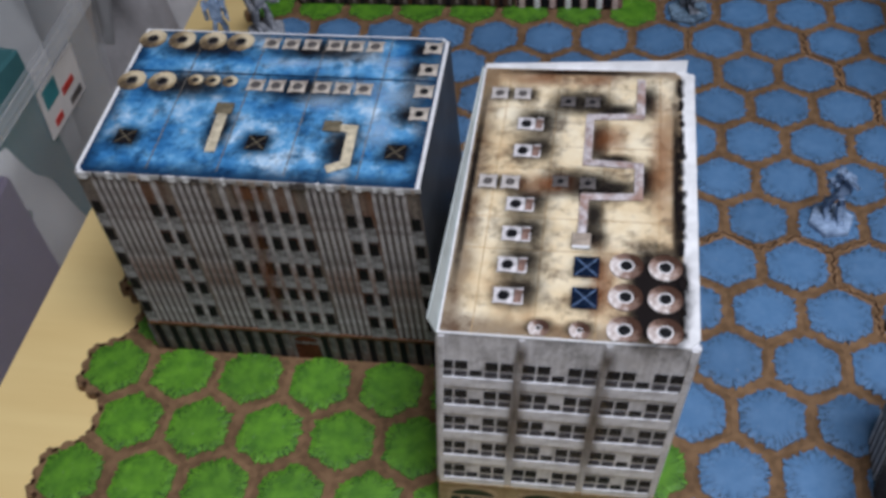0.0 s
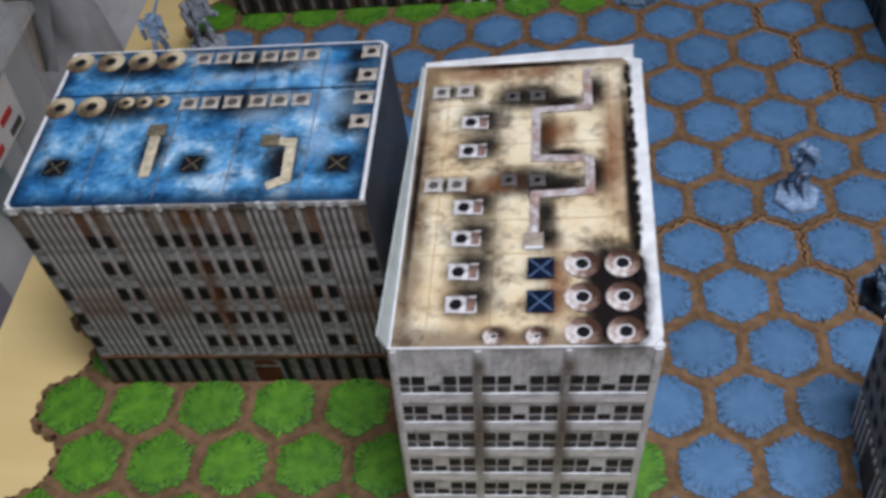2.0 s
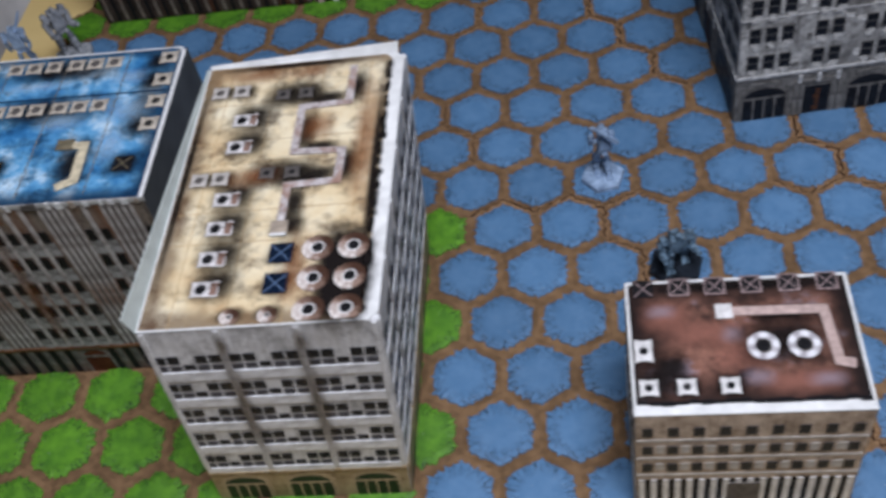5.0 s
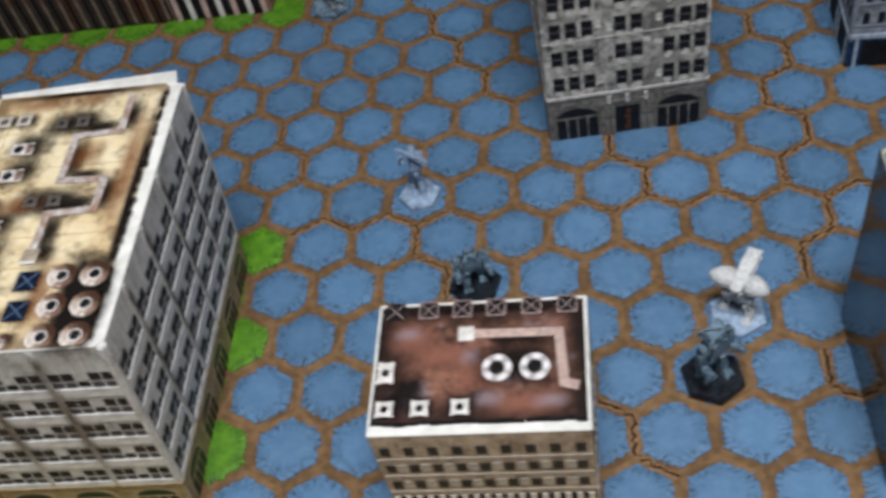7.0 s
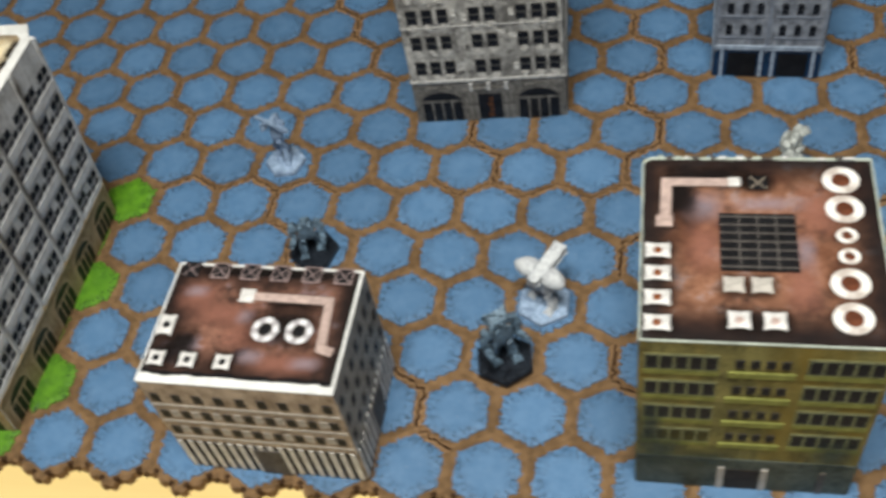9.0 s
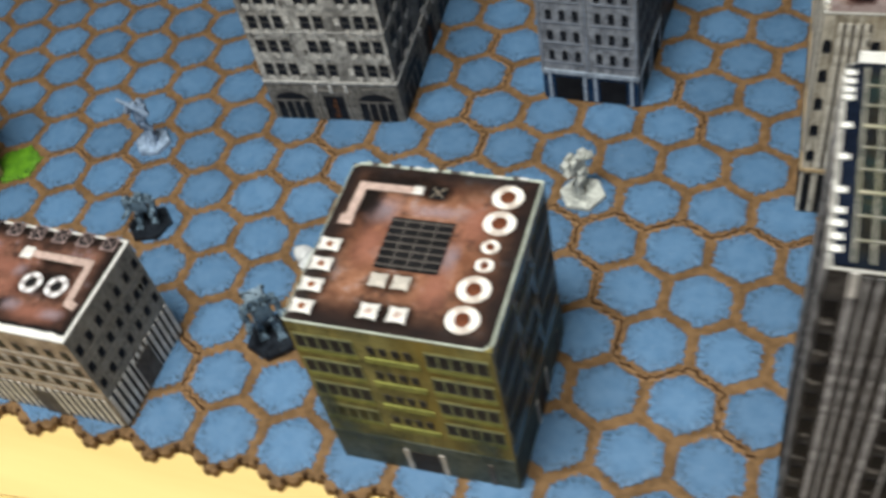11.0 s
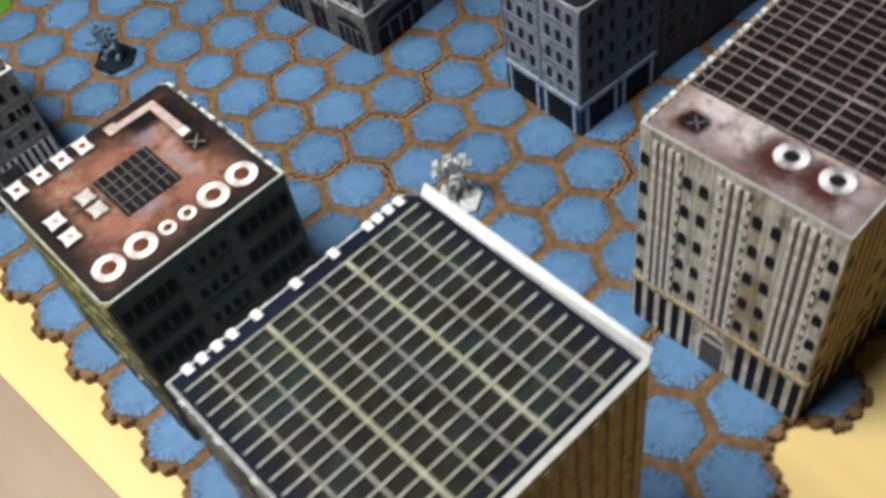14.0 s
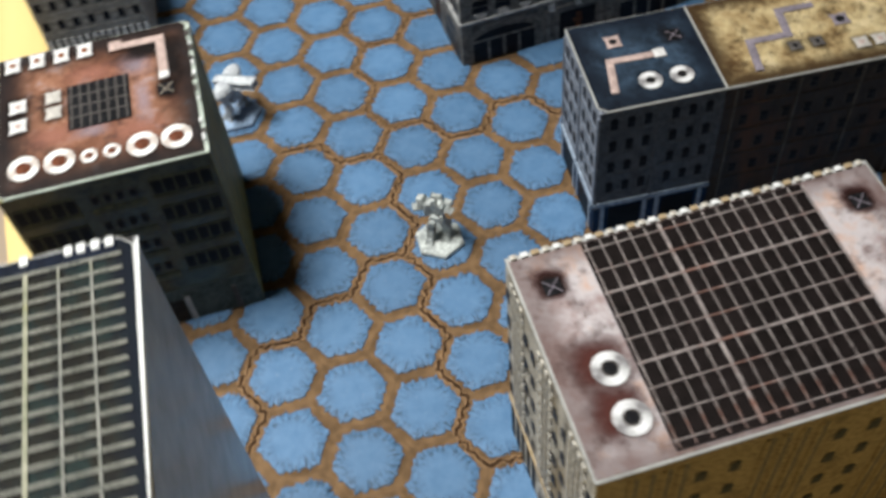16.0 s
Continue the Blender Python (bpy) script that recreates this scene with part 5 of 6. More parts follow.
H2 = building("sand_roof_row_house", "dark brick card row house with a speckled sand roof", 0.213, 0.280, 0.1835, 0.302, 0.096, WALL_H2, ROOF_H2, (0.0007, 0.0006, 0.0007, 0.0006, CARD_GREY), stand=(0.2498, 0.2449, -2.4, 0.972, 1.0, 1.011, 0, 0))
pipe(H2, [(232, 246), (232, 229), (251, 227), (251, 206), (271, 203.5)], 0.0042, INK_LILAC)
for x, y in ((260, 227), (260, 239)):
    blot(H2, x, y, 0.016, 0.014)
    hatch(H2, x, y, 0.0070, 0.0070, INK_DIM, INK_BLACK, 0.2)
hatch(H2, 247, 257, 0.0088, 0.0094, INK_LILAC, INK_BLACK, 0.28)
for y in (260, 270):
    blot(H2, 267, y, 0.016, 0.014)
    hatch(H2, 267, y, 0.0078, 0.0080, INK_PALE, INK_ROSE, 0.2)


def facade_h(b, side, trim=INK_SLATE):
    w, h = face_size(b, side)
    for row in range(4):
        v = 0.0855 - 0.0162 * row
        for g in (0.120, 0.255, 0.390, 0.610, 0.745, 0.880):
            put(b, side, "window", g * w, v, win("window", 0.0044, 0.0060, 1, 2, trim, INK_PANE, 0.10, True), 0.0002)
        for g in (0.235, 0.745):
            put(b, side, "string_course", g * w, v - 0.0052, rect_mesh("string_course", w * 0.40, 0.0013, trim, 0.0005))
    put(b, side, "pilaster", w * 0.485, 0.056, rect_mesh("pilaster", 0.0022, 0.071, trim, 0.0007))
    for g in (0.015, 0.985):
        put(b, side, "pilaster", w * g, 0.056, rect_mesh("pilaster", 0.0016, 0.071, trim, 0.0007))
    put(b, side, "ground_storey", w / 2, 0.0115, rect_mesh("ground_storey", w - 0.0004, 0.0225, INK_NAVY, 0.0003))
    put(b, side, "cornice", w / 2, 0.0240, rect_mesh("cornice", w, 0.0030, TRIM_H, 0.0012))
    for g in (0.27, 0.74):
        put(b, side, "shop_front", g * w, 0.0105, rect_mesh("shop_front", w * 0.28, 0.0185, INK_BLACK, 0.0006))
    for g in (0.075, 0.445, 0.555, 0.93):
        put(b, side, "column", g * w, 0.0115, rect_mesh("column", 0.0022, 0.0215, TRIM_H, 0.0012))


facade_h(H_, "S")
# blue-grey print darkened for sheet and trims, standing for the shaded east face
SIDE_H = printed("shaded_blue_grey_print", (0.115, 0.125, 0.145), (0.03, 0.033, 0.04), 150, 0.2, 0.42, None, 0.25)
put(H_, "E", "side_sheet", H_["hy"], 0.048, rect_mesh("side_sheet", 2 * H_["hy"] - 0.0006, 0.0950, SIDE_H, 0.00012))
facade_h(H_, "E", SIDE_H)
facade_h(H_, "W")
w2 = 0.1185
for q in range(4):
    put(H2, "E", "post", 0.006 + q * 0.034, 0.048, rect_mesh("post", 0.0014, 0.090, INK_DIM, 0.0006))
for row in range(4):
    put(H2, "E", "string_course", w2 / 2, 0.026 + row * 0.0185, rect_mesh("string_course", w2 - 0.002, 0.0012, WALL_H2, 0.0006))
    for q in range(9):
        put(H2, "E", "window", 0.012 + q * 0.0118, 0.034 + row * 0.0185, win("window", 0.0048, 0.0072, 1, 2, INK_DIM, INK_PANE, 0.12), 0.0002)

# --- the two dark houses along the far edge
WALL_K = printed("dark_timber_print", (0.060, 0.045, 0.036), (0.014, 0.011, 0.010), 60, 0.7, 0.6, (0.09, 0.03, 0.012))
K_ = building("dark_timber_building", "long dark timber-striped card building on green tiles", -0.438, -0.270, 0.243, 0.330, 0.110, WALL_K, ROOF_RUST, (0.001, 0.001, 0.001, 0.001))
for q in range(26):
    put(K_, "S", "base_slat", 0.004 + q * 0.00675, 0.052, rect_mesh("base_slat", 0.0026, 0.100, INK_BLACK if q % 2 else WALL_A, 0.0004))
WALL_K2 = printed("rose_brick_print", (0.34, 0.20, 0.17), (0.09, 0.045, 0.035), 90, 0.4)
K2 = building("rose_brick_building", "rose brick card building with white columns on green tiles", -0.2685, -0.188, 0.243, 0.330, 0.100, WALL_K2, ROOF_RUST, (0.001, 0.001, 0.001, 0.001))
for q in range(7):
    put(K2, "S", "column", 0.0055 + q * 0.0116, 0.018, rect_mesh("column", 0.0040, 0.034, INK_SILVER if q % 2 else INK_ROSE, 0.0008))
    if q < 6:
        put(K2, "S", "shop_front", 0.0113 + q * 0.0116, 0.017, rect_mesh("shop_front", 0.0060, 0.030, INK_BLACK, 0.0004))


# ---- robot playing pieces ----
def shape_in(bm, m, build):
    """Build into bm, then carry the new corners by m."""
    before = len(bm.verts)
    build()
    bm.verts.ensure_lookup_table()
    for v in bm.verts[before:]:
        v.co = m @ v.co


def block(bm, m, sx, sy, sz, tx=1.0, ty=1.0):
    """A box with a tapered top."""
    def build():
        c = 0.22
        lo = [(-sx, -sy), (sx, -sy), (sx, sy), (-sx, sy)]
        def cut(k):
            out = []
            for x, y in lo:
                out += [(x * (1 - c) * k[0], y * k[1]), (x * k[0], y * (1 - c) * k[1])] if x * y > 0 else [(x * k[0], y * (1 - c) * k[1]), (x * (1 - c) * k[0], y * k[1])]
            return out
        a, b2 = cut((1, 1)), cut((tx, ty))
        rows = [[bm.verts.new((x / 2 * s, y / 2 * s, z)) for x, y in pts] for pts, z, s in ((a, -sz / 2, 0.9), (a, -sz * 0.38, 1.0), (b2, sz * 0.38, 1.0), (b2, sz / 2, 0.88))]
        for p, q in zip(rows, rows[1:]):
            for i in range(8):
                bm.faces.new((p[i], p[(i + 1) % 8], q[(i + 1) % 8], q[i]))
        bm.faces.new(rows[-1])
        bm.faces.new(rows[0][::-1])
    shape_in(bm, m, build)


def barrel(bm, m, r0, r1, length, n=10):
    def build():
        rows = [[bm.verts.new((x, y, z)) for x, y in circle(r, n)] for r, z in ((r0 * .85, 0), (r0, length * .06), (r0, length * .45), (r1, length * .5), (r1, length), (r1 * .6, length), (r1 * .5, length * .9))]
        for p, q in zip(rows, rows[1:]):
            for i in range(n):
                bm.faces.new((p[i], p[(i + 1) % n], q[(i + 1) % n], q[i]))
        bm.faces.new(rows[-1])
        bm.faces.new(rows[0][::-1])
    shape_in(bm, m, build)


def pod(bm, m, r, length, n=14):
    """A smooth rounded casing that narrows to a blunt nose."""
    def build():
        rows = [[bm.verts.new((x, y, z * length)) for x, y in circle(q * r, n)] for q, z in ((0.6, 0.0), (0.9, 0.06), (1.0, 0.22), (0.97, 0.42), (0.84, 0.62), (0.62, 0.80), (0.36, 0.93), (0.12, 1.0))]
        for p, q in zip(rows, rows[1:]):
            for i in range(n):
                bm.faces.new((p[i], p[(i + 1) % n], q[(i + 1) % n], q[i]))
        bm.faces.new(rows[-1])
        bm.faces.new(rows[0][::-1])
    shape_in(bm, m, build)


def robot(style, base_mat, body_mat, at, label):
    """A two-legged robot on a hexagonal stand."""
    rnd = random.Random(style * 11 + 3)
    ob = tagged(new("robot_figurine"), label, "figurine", "robot figurines")
    ob.matrix_world = at
    # stand radius, foot spread, leg height, limb thickness, chest width
    r, spread, leg, limb, wide = {0: (0.0100, 0.0022, 0.0150, 0.0027, 0.0062), 1: (0.0158, 0.0050, 0.0130, 0.0042, 0.0110), 2: (0.0160, 0.0048, 0.0125, 0.0044, 0.0125),
                                  3: (0.0140, 0.0040, 0.0165, 0.0044, 0.0125), 4: (0.0150, 0.0068, 0.0110, 0.0042, 0.0090), 5: (0.0138, 0.0036, 0.0165, 0.0034, 0.0085), 6: (0.0145, 0.0044, 0.0145, 0.0038, 0.0100)}[style]
    bm = bmesh.new()
    rows = [[bm.verts.new((x, y, z)) for x, y in circle(q, 6)] for q, z in ((r, 0), (r, 0.0022), (r * 0.95, 0.0030), (r * 0.84, 0.0031))]
    for p, q in zip(rows, rows[1:]):
        for i in range(6):
            bm.faces.new((p[i], p[(i + 1) % 6], q[(i + 1) % 6], q[i]))
    bm.faces.new(rows[-1])
    bm.faces.new(rows[0][::-1])
    part("stand", bm, base_mat, ob)
    hip = 0.0030 + leg
    for s in (-1, 1):
        step = 0.0022 * (s if style % 2 else -s)
        bm = bmesh.new()
        block(bm, pose(s * spread, step - 0.0010, 0.0045), limb * 1.25, limb * 2.0, 0.0030, 0.75, 0.6)
        block(bm, pose(s * spread * 0.96, step + 0.0010, 0.0030 + leg * 0.36, -14, -s * 4, 0), limb * 0.95, limb, leg * 0.52, 1.15, 1.2)
        block(bm, pose(s * spread * 0.80, step * 0.5, 0.0030 + leg * 0.76, 16, -s * 16, 0), limb, limb * 1.1, leg * 0.52, 0.85, 0.9)
        part("leg", bm, body_mat, ob)
    chest = hip + 0.0070
    ux, uy = (-0.0018, 0.0030) if style == 3 else (0.0012, 0.0) if style == 0 else (0.0, 0.0)
    bm = bmesh.new()
    block(bm, pose(0, 0, hip + 0.0006), wide * 0.62, 0.0050, 0.0040, 1.1, 1.0)
    block(bm, pose(ux, uy - 0.0004, chest - 0.0008, 8), wide, 0.0074, 0.0092, 0.86, 0.78)
    block(bm, pose(ux, uy + 0.0040, chest + 0.001), wide * 0.66, 0.0034, 0.0064, 0.8, 0.8)
    part("torso", bm, body_mat, ob)
    bm = bmesh.new()
    block(bm, pose(ux, uy - 0.0016, chest + 0.0052, 10), 0.0036, 0.0044, 0.0034, 0.7, 0.6)
    part("cockpit", bm, body_mat, ob)
    sh = wide / 2 + limb * 0.45
    for s in (-1, 1):
        bm = bmesh.new()
        if style == 0:
            # slim arms that hold a long rifle slanting up over one shoulder
            block(bm, pose(s * sh, -0.0004, chest + 0.0016, 0, s * 10), limb * 1.15, limb * 1.3, 0.0036, 0.8, 0.8)
            block(bm, pose(s * (sh + 0.0002), -0.0022, chest - (0.0006 if s > 0 else -0.0012), 46, 0, -s * 24), limb * 0.7, limb * 0.75, 0.0062)
            if s > 0:
                block(bm, pose(0.0034, -0.0036, chest + 0.0022, 0, -40, 8), 0.0020, 0.0026, 0.0090, 0.9, 0.8)
                barrel(bm, pose(0.0014, -0.0038, chest + 0.0046, 0, -40, 8), 0.0013, 0.0009, 0.0100, 8)
        elif style == 5:
            # slim arm; wing blade standing up behind the shoulder
            block(bm, pose(s * sh, -0.0006, chest + 0.0022, 0, s * 14), limb * 1.2, limb * 1.4, 0.0040, 0.8, 0.8)
            block(bm, pose(s * (sh + 0.0006), -0.0020, chest - 0.0024, 24), limb * 0.75, limb * 0.8, 0.0078)
            if s > 0:
                barrel(bm, pose(sh + 0.0008, -0.0036, chest - 0.0044, 80, 0, 10), 0.0012, 0.0008, 0.0085, 8)
            if s > 0:
                block(bm, pose(sh - 0.0010, 0.0016, chest + 0.0058, -10, 42), 0.0022, 0.0026, 0.0150, 0.6, 0.6)
        elif style == 3:
            # arms held out, one of them raised
            block(bm, pose(s * (sh - 0.0012) + ux, uy, chest + 0.0026, 0, s * 14), 0.0056, 0.0064, 0.0056, 0.8, 0.8)
            block(bm, pose(s * (sh + 0.0002) + ux, uy - 0.0020, chest + (0.0010 if s > 0 else -0.0008), 40, s * 30), 0.0042, 0.0044, 0.0066, 1.1, 1.1)
        elif style == 4:
            # broad rounded pods at the sides of the gun carriage
            pod(bm, pose(s * 0.0030, 0.0006, chest + 0.0064, 0, s * 90, -s * 8), 0.0056, 0.0118 if s > 0 else 0.0128)
            block(bm, pose(s * 0.0064, -0.0008, chest - 0.0016, -12, s * 12), 0.0036, 0.0042, 0.0076)
        else:
            block(bm, pose(s * sh, 0, chest + 0.0026, 0, s * 14), 0.0050, 0.0060, 0.0048, 0.78, 0.8)
            block(bm, pose(s * (sh + 0.0012), -0.0004, chest - 0.0030, -10, s * 8), 0.0036, 0.0038, 0.0086, 1.1, 1.1)
            barrel(bm, pose(s * (sh + 0.0014), -0.0022, chest - 0.0064, 74, 0, 6 * s), 0.0020, 0.0014, 0.0080, 8)
        part("arm", bm, body_mat, ob)
    if style == 4:
        bm = bmesh.new()
        block(bm, pose(0, 0.0030, chest + 0.0078, 90 + 4), 0.0078, 0.0064, 0.0220, 0.78, 0.9)
        block(bm, pose(0, 0.0158, chest + 0.0092, 90 + 4), 0.0078, 0.0070, 0.0056, 0.9, 0.9)
        part("cannon", bm, body_mat, ob)
    if style == 2:
        bm = bmesh.new()
        block(bm, pose(0, 0.0010, chest + 0.0072, 14), 0.0150, 0.0100, 0.0040, 0.9, 0.85)
        part("launcher", bm, body_mat, ob)
    return ob


def cast(name, light, dark, rough=0.5):
    """Dry-brushed cast metal: high spots pale, hollows dark."""
    m, nt, b = node_mat(name)
    v = coords(nt)
    n = noise_tex(nt, v, 420.0, 5.0)
    n2 = noise_tex(nt, v, 110.0, 3.0)
    f = math_node(nt, "MULTIPLY_ADD", n, 0.55, math_node(nt, "MULTIPLY", n2, 0.45))
    nt.links.new(ramp(nt, f, [(0.38, dark), (0.60, light)]), b.inputs["Base Color"])
    b.inputs["Roughness"].default_value = rough
    b.inputs["Specular IOR Level"].default_value = 0.2
    bump(nt, b, n, 0.5, 0.0004)
    return m


BLUE_CAST = cast("blue_grey_paint", (0.36, 0.48, 0.66), (0.16, 0.23, 0.35))
GREY_CAST = cast("grey_primer", (0.38, 0.40, 0.43), (0.12, 0.13, 0.15))
WHITE_CAST = cast("white_primer", (0.66, 0.69, 0.72), (0.38, 0.40, 0.44))
STONE_CAST = cast("pale_stone_paint", (0.66, 0.70, 0.68), (0.30, 0.32, 0.32))
BLACK_CAST = cast("black_paint", (0.018, 0.024, 0.034), (0.004, 0.005, 0.008), 0.35)
SLATE_CAST = cast("slate_paint", (0.20, 0.30, 0.40), (0.035, 0.055, 0.08), 0.4)
for style, base, body, x, y, turn, label in (
        (0, BLUE_CAST, BLUE_CAST, -0.059, 0.0345, 12, "blue-grey robot figurine with a rifle on a matching stand"),
        (1, BLACK_CAST, SLATE_CAST, -0.0225, -0.0380, 15, "dark slate robot figurine on a black hexagonal stand"),
        (2, BLACK_CAST, SLATE_CAST, 0.1020, -0.1080, 40, "bulky slate robot figurine on a black hexagonal stand"),
        (4, BLUE_CAST, WHITE_CAST, 0.1195, -0.0690, -30, "white robot figurine with weapon pods on a pale stand"),
        (3, STONE_CAST, STONE_CAST, 0.2575, 0.033, 60, "pale grey robot figurine on a stone-coloured stand"),
        (5, BLUE_CAST, BLUE_CAST, -0.484, 0.190, 20, "blue-grey robot figurine standing on the bare table"),
        (6, GREY_CAST, GREY_CAST, -0.454, 0.203, 50, "light grey robot figurine on a grey stand"),
        (1, SLATE_CAST, GREY_CAST, -0.140, 0.240, 100, "grey robot figurine on a slate stand")):
    tall = {5: 1.12, 6: 1.1, 0: 1.34, 4: 1.05, 3: 1.05, 2: 1.04}.get(style, 1.0)
    robot(style, base, body, pose(x, y, 0.0008 if x > -0.47 else TABLE_Z, 0, 0, turn) @ Matrix.Diagonal((tall, tall, tall * (1.4 if style > 4 else 1.3 if style == 2 else 1.0), 1)), label)

# ---- plastic storage boxes beside the table ----
CLEAR, cn, cb = node_mat("cloudy_clear_plastic")
cb.inputs["Base Color"].default_value = (0.62, 0.64, 0.65, 1)
cb.inputs["Roughness"].default_value = 0.32
cb.inputs["Alpha"].default_value = 0.20
bump(cn, cb, noise_tex(cn, coords(cn), 40.0, 3.0), 0.15, 0.001)
LABEL_WHITE = plain("white_label_paper", (0.70, 0.69, 0.68), 0.5, 0.1, 60)
LABEL_RED = plain("red_label_ink", (0.52, 0.06, 0.05), 0.5, 0.2, 90)
LABEL_TEAL = plain("teal_label_ink", (0.05, 0.22, 0.25), 0.5, 0.3, 60)
BAG_GREY = plain("grey_plastic_bag", (0.33, 0.32, 0.32), 0.35, 0.35, 25, 0.0, 0.6)
BAG_WHITE = plain("white_plastic_bag", (0.66, 0.67, 0.66), 0.35, 0.2, 25, 0.0, 0.6)
BAG_BLUE = plain("pale_blue_bag", (0.30, 0.42, 0.55), 0.4, 0.3, 25, 0.0, 0.6)
BAG_CLEAR = plain("clear_plastic_bag", (0.55, 0.55, 0.55), 0.25, 0.3, 25, 0.0, 0.7)


def storage_box(x0, x1, y0, y1, z0, z1, label):
    ob = tagged(new("storage_box"), label, "storage box", "stacked storage boxes")
    cx, cy = (x0 + x1) / 2, (y0 + y1) / 2
    ob.matrix_world = pose(cx, cy, z0)
    hx, hy, h, t, s = (x1 - x0) / 2, (y1 - y0) / 2, z1 - z0, 0.003, 0.035
    bm = bmesh.new()
    rows = []
    for px, py, z in ((hx - s, hy - s, 0), (hx, hy, h), (hx - t, hy - t, h), (hx - s - t, hy - s - t, t)):
        rows.append([bm.verts.new((qx * px, qy * py, z)) for qx, qy in ((-1, -1), (1, -1), (1, 1), (-1, 1))])
    for p, q in zip(rows, rows[1:]):
        for i in range(4):
            bm.faces.new((p[i], p[(i + 1) % 4], q[(i + 1) % 4], q[i]))
    bm.faces.new(rows[-1])
    bm.faces.new(rows[0][::-1])
    part("tub", bm, CLEAR, ob)
    for k in range(4):
        bm = bmesh.new()
        w = 0.007
        q = [(-hx - w, hx + w, -hy - w, -hy), (-hx - w, hx + w, hy, hy + w), (-hx - w, -hx, -hy, hy), (hx, hx + w, -hy, hy)][k]
        box(bm, q[0], q[1], q[2], q[3], h - 0.010, h)
        bmesh.ops.bevel(bm, geom=bm.edges[:], offset=0.002, segments=2, affect="EDGES")
        part("rim", bm, CLEAR, ob, "cloudy rolled rim")
    return ob


def crumpled(name, mat, x, y, z, sx, sy, sz, seed, label):
    """A crumpled bag or packet."""
    bm = bmesh.new()
    bmesh.ops.create_icosphere(bm, subdivisions=3, radius=1.0)
    for v in bm.verts:
        c = v.co.copy()
        d = 1 + 0.42 * noise.noise(c * 1.7 + Vector((seed, 0, 0))) + 0.18 * noise.noise(c * 5 + Vector((0, seed, 0)))
        v.co = Vector((c.x * sx * d, c.y * sy * d, max(c.z, -0.55) * sz * d))
    for f in bm.faces:
        f.smooth = True
    ob = part(name, bm, mat, None)
    ob.matrix_world = pose(x, y, z, 0, 0, seed * 37 % 90)
    return tagged(ob, label, "bag")


lower = storage_box(-0.93, -0.575, -0.22, 0.19, FLOOR_Z, -0.335, "cloudy plastic storage box standing on the floor")
upper = storage_box(-0.93, -0.575, -0.22, 0.19, -0.333, 0.058, "cloudy plastic storage box full of bags, with a label")
bm = bmesh.new()
box(bm, 0, 0.0006, -0.029, 0.029, -0.021, 0.021)
SLANT = pose(0.1775 - 0.0035, 0.124, 0.352, 0, 5.1, 0)
sheet = part("label", bm, LABEL_WHITE, upper, "white paper label with red and teal print", SLANT @ pose(0.0012, 0, 0))
for y0, y1, z0, z1, mat in ((-0.024, -0.004, 0.002, 0.018, LABEL_TEAL), (0.000, 0.018, -0.004, 0.002, LABEL_RED), (-0.020, -0.008, -0.016, -0.010, LABEL_RED), (0.006, 0.024, -0.018, -0.012, INK_DIM)):
    bm = bmesh.new()
    box(bm, 0.0006, 0.0010, y0, y1, z0, z1)
    part("print_patch", bm, mat, sheet)
for k, (mat, x, y, z, sx, sy, sz, lab) in enumerate((
        (BAG_GREY, -0.76, 0.04, -0.26, 0.12, 0.10, 0.12, "crumpled grey plastic bag inside the storage box"),
        (BAG_WHITE, -0.78, -0.10, -0.20, 0.10, 0.08, 0.15, "white plastic bag inside the storage box"),
        (BAG_BLUE, -0.68, -0.05, -0.18, 0.06, 0.07, 0.14, "pale blue packet inside the storage box"),
        (BAG_WHITE, -0.70, 0.10, -0.13, 0.07, 0.06, 0.13, "white plastic bag inside the storage box"),
        (BAG_WHITE, -0.655, -0.045, -0.60, 0.035, 0.09, 0.26, "white plastic bag inside the lower storage box"),
        (BAG_GREY, -0.70, 0.09, -0.62, 0.06, 0.06, 0.22, "dark grey plastic bag inside the lower storage box"))):
    crumpled("plastic_bag", mat, x, y, z, sx, sy, sz, k + 1, lab)
for k, (mat, x, y, sx, sy, sz) in enumerate(((BAG_GREY, -0.655, 0.335, 0.085, 0.11, 0.44), (BAG_CLEAR, -0.70, 0.52, 0.13, 0.12, 0.46), (BAG_WHITE, -0.90, 0.42, 0.11, 0.13, 0.50))):
    crumpled("plastic_bag", mat, x, y, FLOOR_Z + sz * 0.55, sx, sy, sz, k + 11, "large crumpled plastic bag standing on the floor")

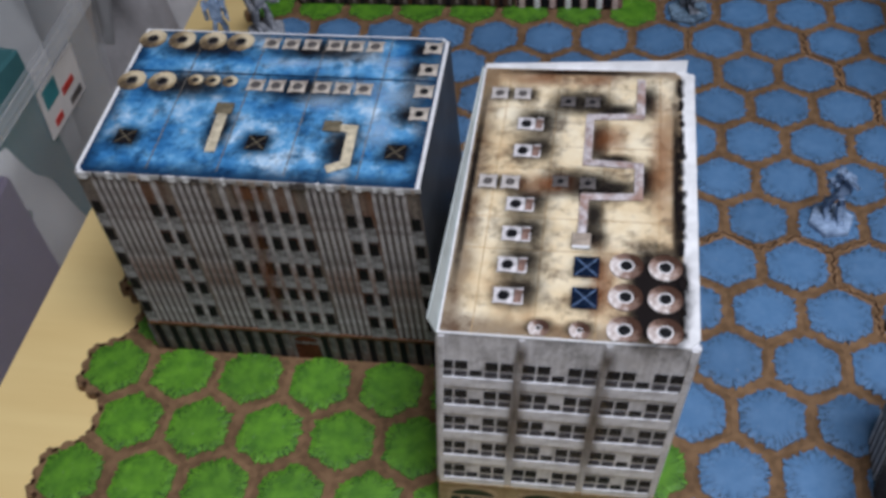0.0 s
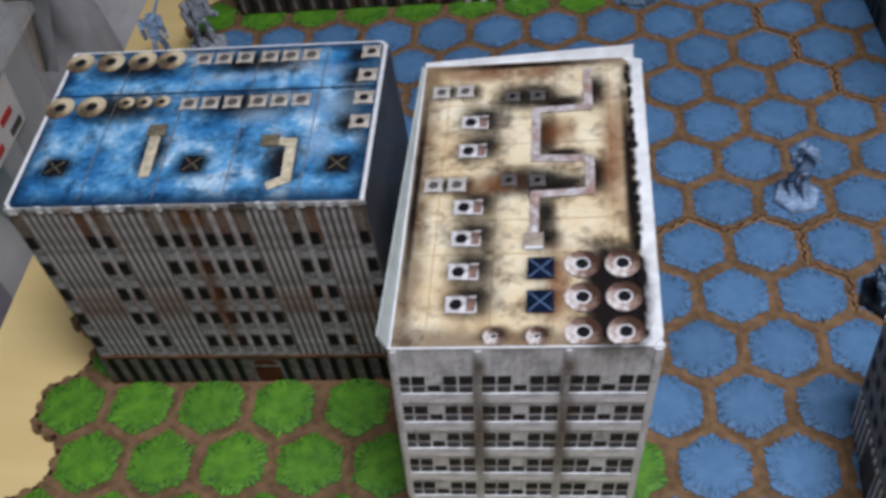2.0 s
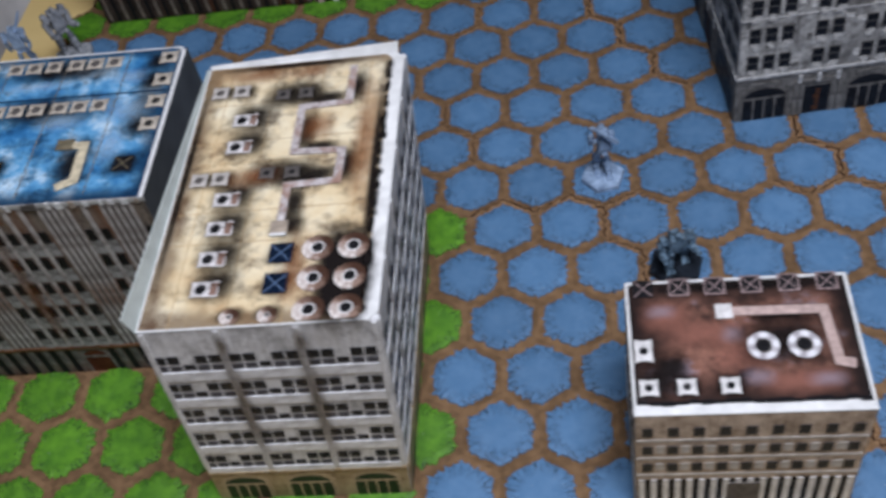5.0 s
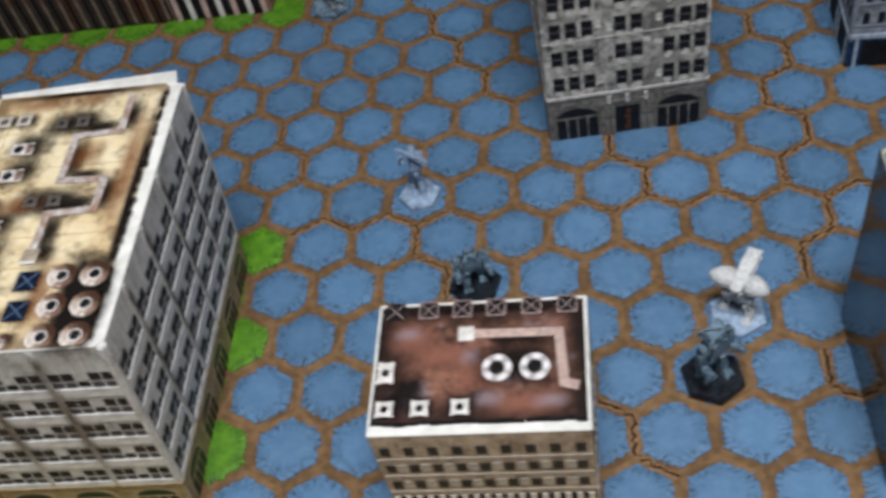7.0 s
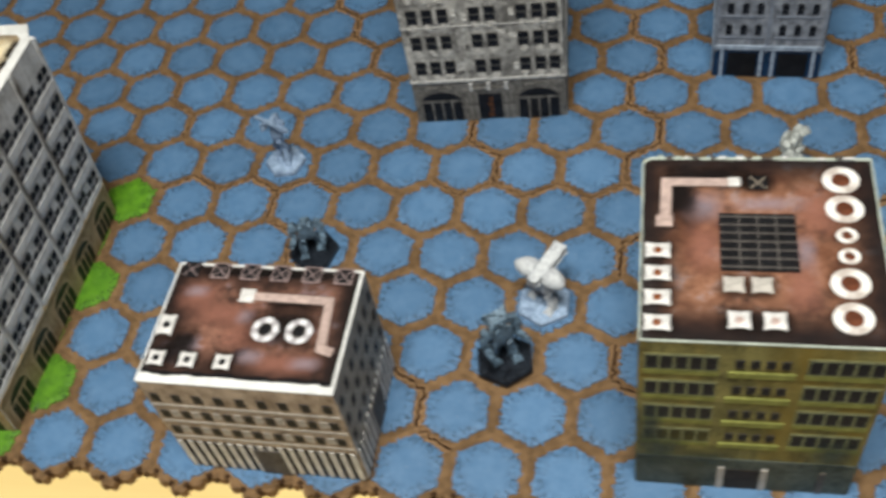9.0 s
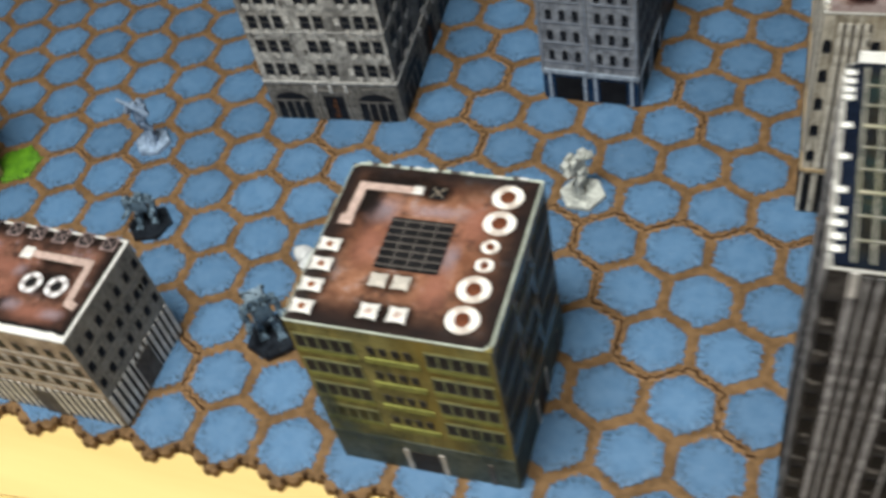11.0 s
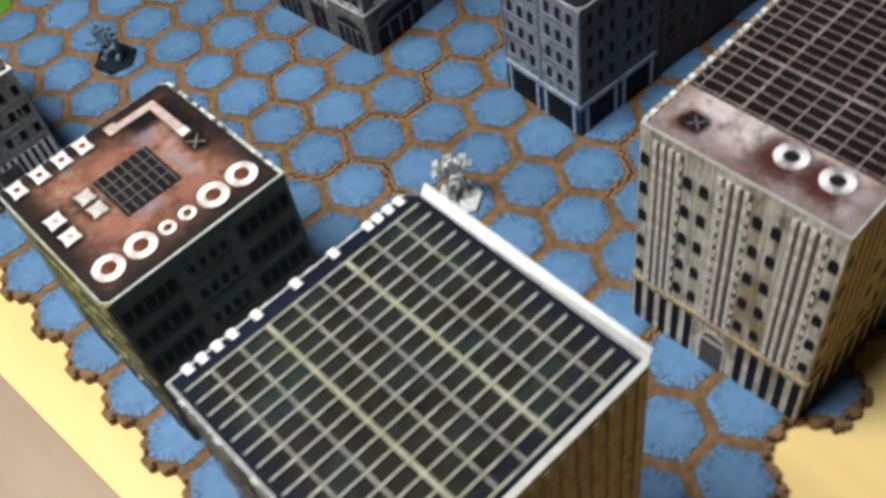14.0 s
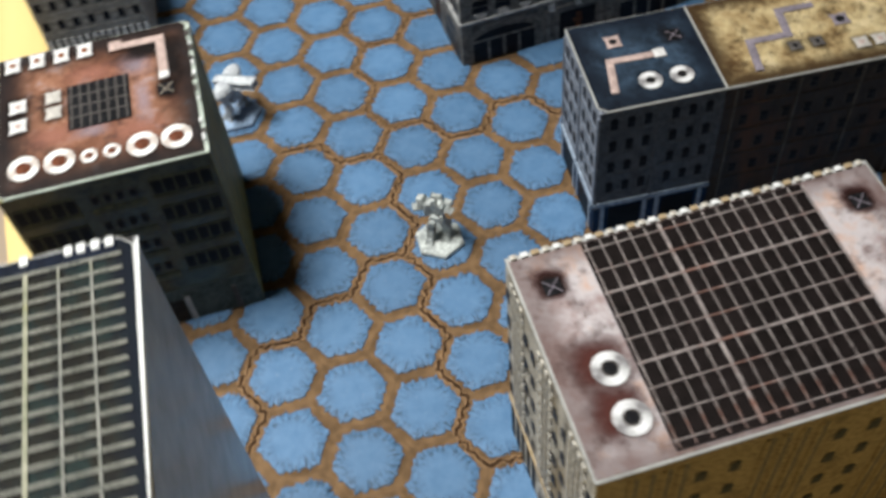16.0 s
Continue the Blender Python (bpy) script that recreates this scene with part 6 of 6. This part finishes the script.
BAG_BROWN = plain("taupe_plastic_bag", (0.19, 0.165, 0.15), 0.4, 0.4, 25, 0.0, 0.6)
BOX_PURPLE = plain("purple_carton", (0.20, 0.15, 0.26), 0.5, 0.25, 20)
BOX_TEAL = plain("teal_carton", (0.06, 0.17, 0.18), 0.5, 0.25, 20)
crumpled("plastic_bag", BAG_BROWN, -0.585, 0.245, FLOOR_Z + 0.22, 0.045, 0.05, 0.40, 21, "taupe plastic bag standing between box and table")
for x, y, sx, sy, sz, turn, mat, name, lab in ((-0.665, 0.00, 0.045, 0.075, 0.29, 8, BOX_PURPLE, "carton", "purple carton standing inside the storage box"),
                                              (-0.680, 0.125, 0.035, 0.045, 0.34, -6, BOX_TEAL, "carton", "teal carton standing inside the storage box")):
    bm = bmesh.new()
    box(bm, -sx, sx, -sy, sy, 0, sz)
    bmesh.ops.bevel(bm, geom=bm.edges[:], offset=0.002, segments=1, affect="EDGES")
    ob = part(name, bm, mat, None)
    ob.matrix_world = pose(x, y, -0.329, 0, 0, turn)
    tagged(ob, lab, "carton")
# a white paper roll leaning against the boxes
foot, tip = Vector((-0.80, 0.40, FLOOR_Z + 0.02)), Vector((-0.632, 0.222, 0.055))
bm = bmesh.new()
ring(bm, 0.017, 0.021, 0, (tip - foot).length, 28)
roll = part("paper_roll", bm, BAG_WHITE, None)
roll.matrix_world = Matrix.Translation(foot) @ (tip - foot).to_track_quat("Z", "Y").to_matrix().to_4x4()
tagged(roll, "white paper roll leaning beside the storage boxes", "paper roll")

# ---- the ceiling lamp and the window frame ----
lamp = tagged(new("ceiling_lamp"), "white rectangular lamp hung on a rod from the ceiling", "lamp")
lamp.matrix_world = look((0.12, -0.46, 1.372), (0.13, -0.70, 0.012))
bm = bmesh.new()
for a in ((-0.32, 0.32, -0.26, -0.242), (-0.32, 0.32, 0.242, 0.26), (-0.32, -0.302, -0.242, 0.242), (0.302, 0.32, -0.242, 0.242)):
    box(bm, a[0], a[1], a[2], a[3], -0.004, 0.05)
part("frame", bm, CEIL_PAINT, lamp)
bm = bmesh.new()
box(bm, -0.302, 0.302, -0.242, 0.242, 0.030, 0.050)
part("back_plate", bm, CEIL_PAINT, lamp)
bm = bmesh.new()
prism(bm, circle(0.006, 12), 0.05, 0.262)
part("rod", bm, CEIL_PAINT, lamp)
window = tagged(new("window_1"), kind="structure")
window.matrix_world = pose(0.2, Y0, 0.85)
for a in ((-0.8, -0.76, -0.55, 0.55), (0.76, 0.8, -0.55, 0.55), (-0.76, 0.76, -0.55, -0.51), (-0.76, 0.76, 0.51, 0.55)):
    bm = bmesh.new()
    box(bm, a[0], a[1], -0.08, -0.03, a[2], a[3])
    part("window_frame", bm, CEIL_PAINT, window)
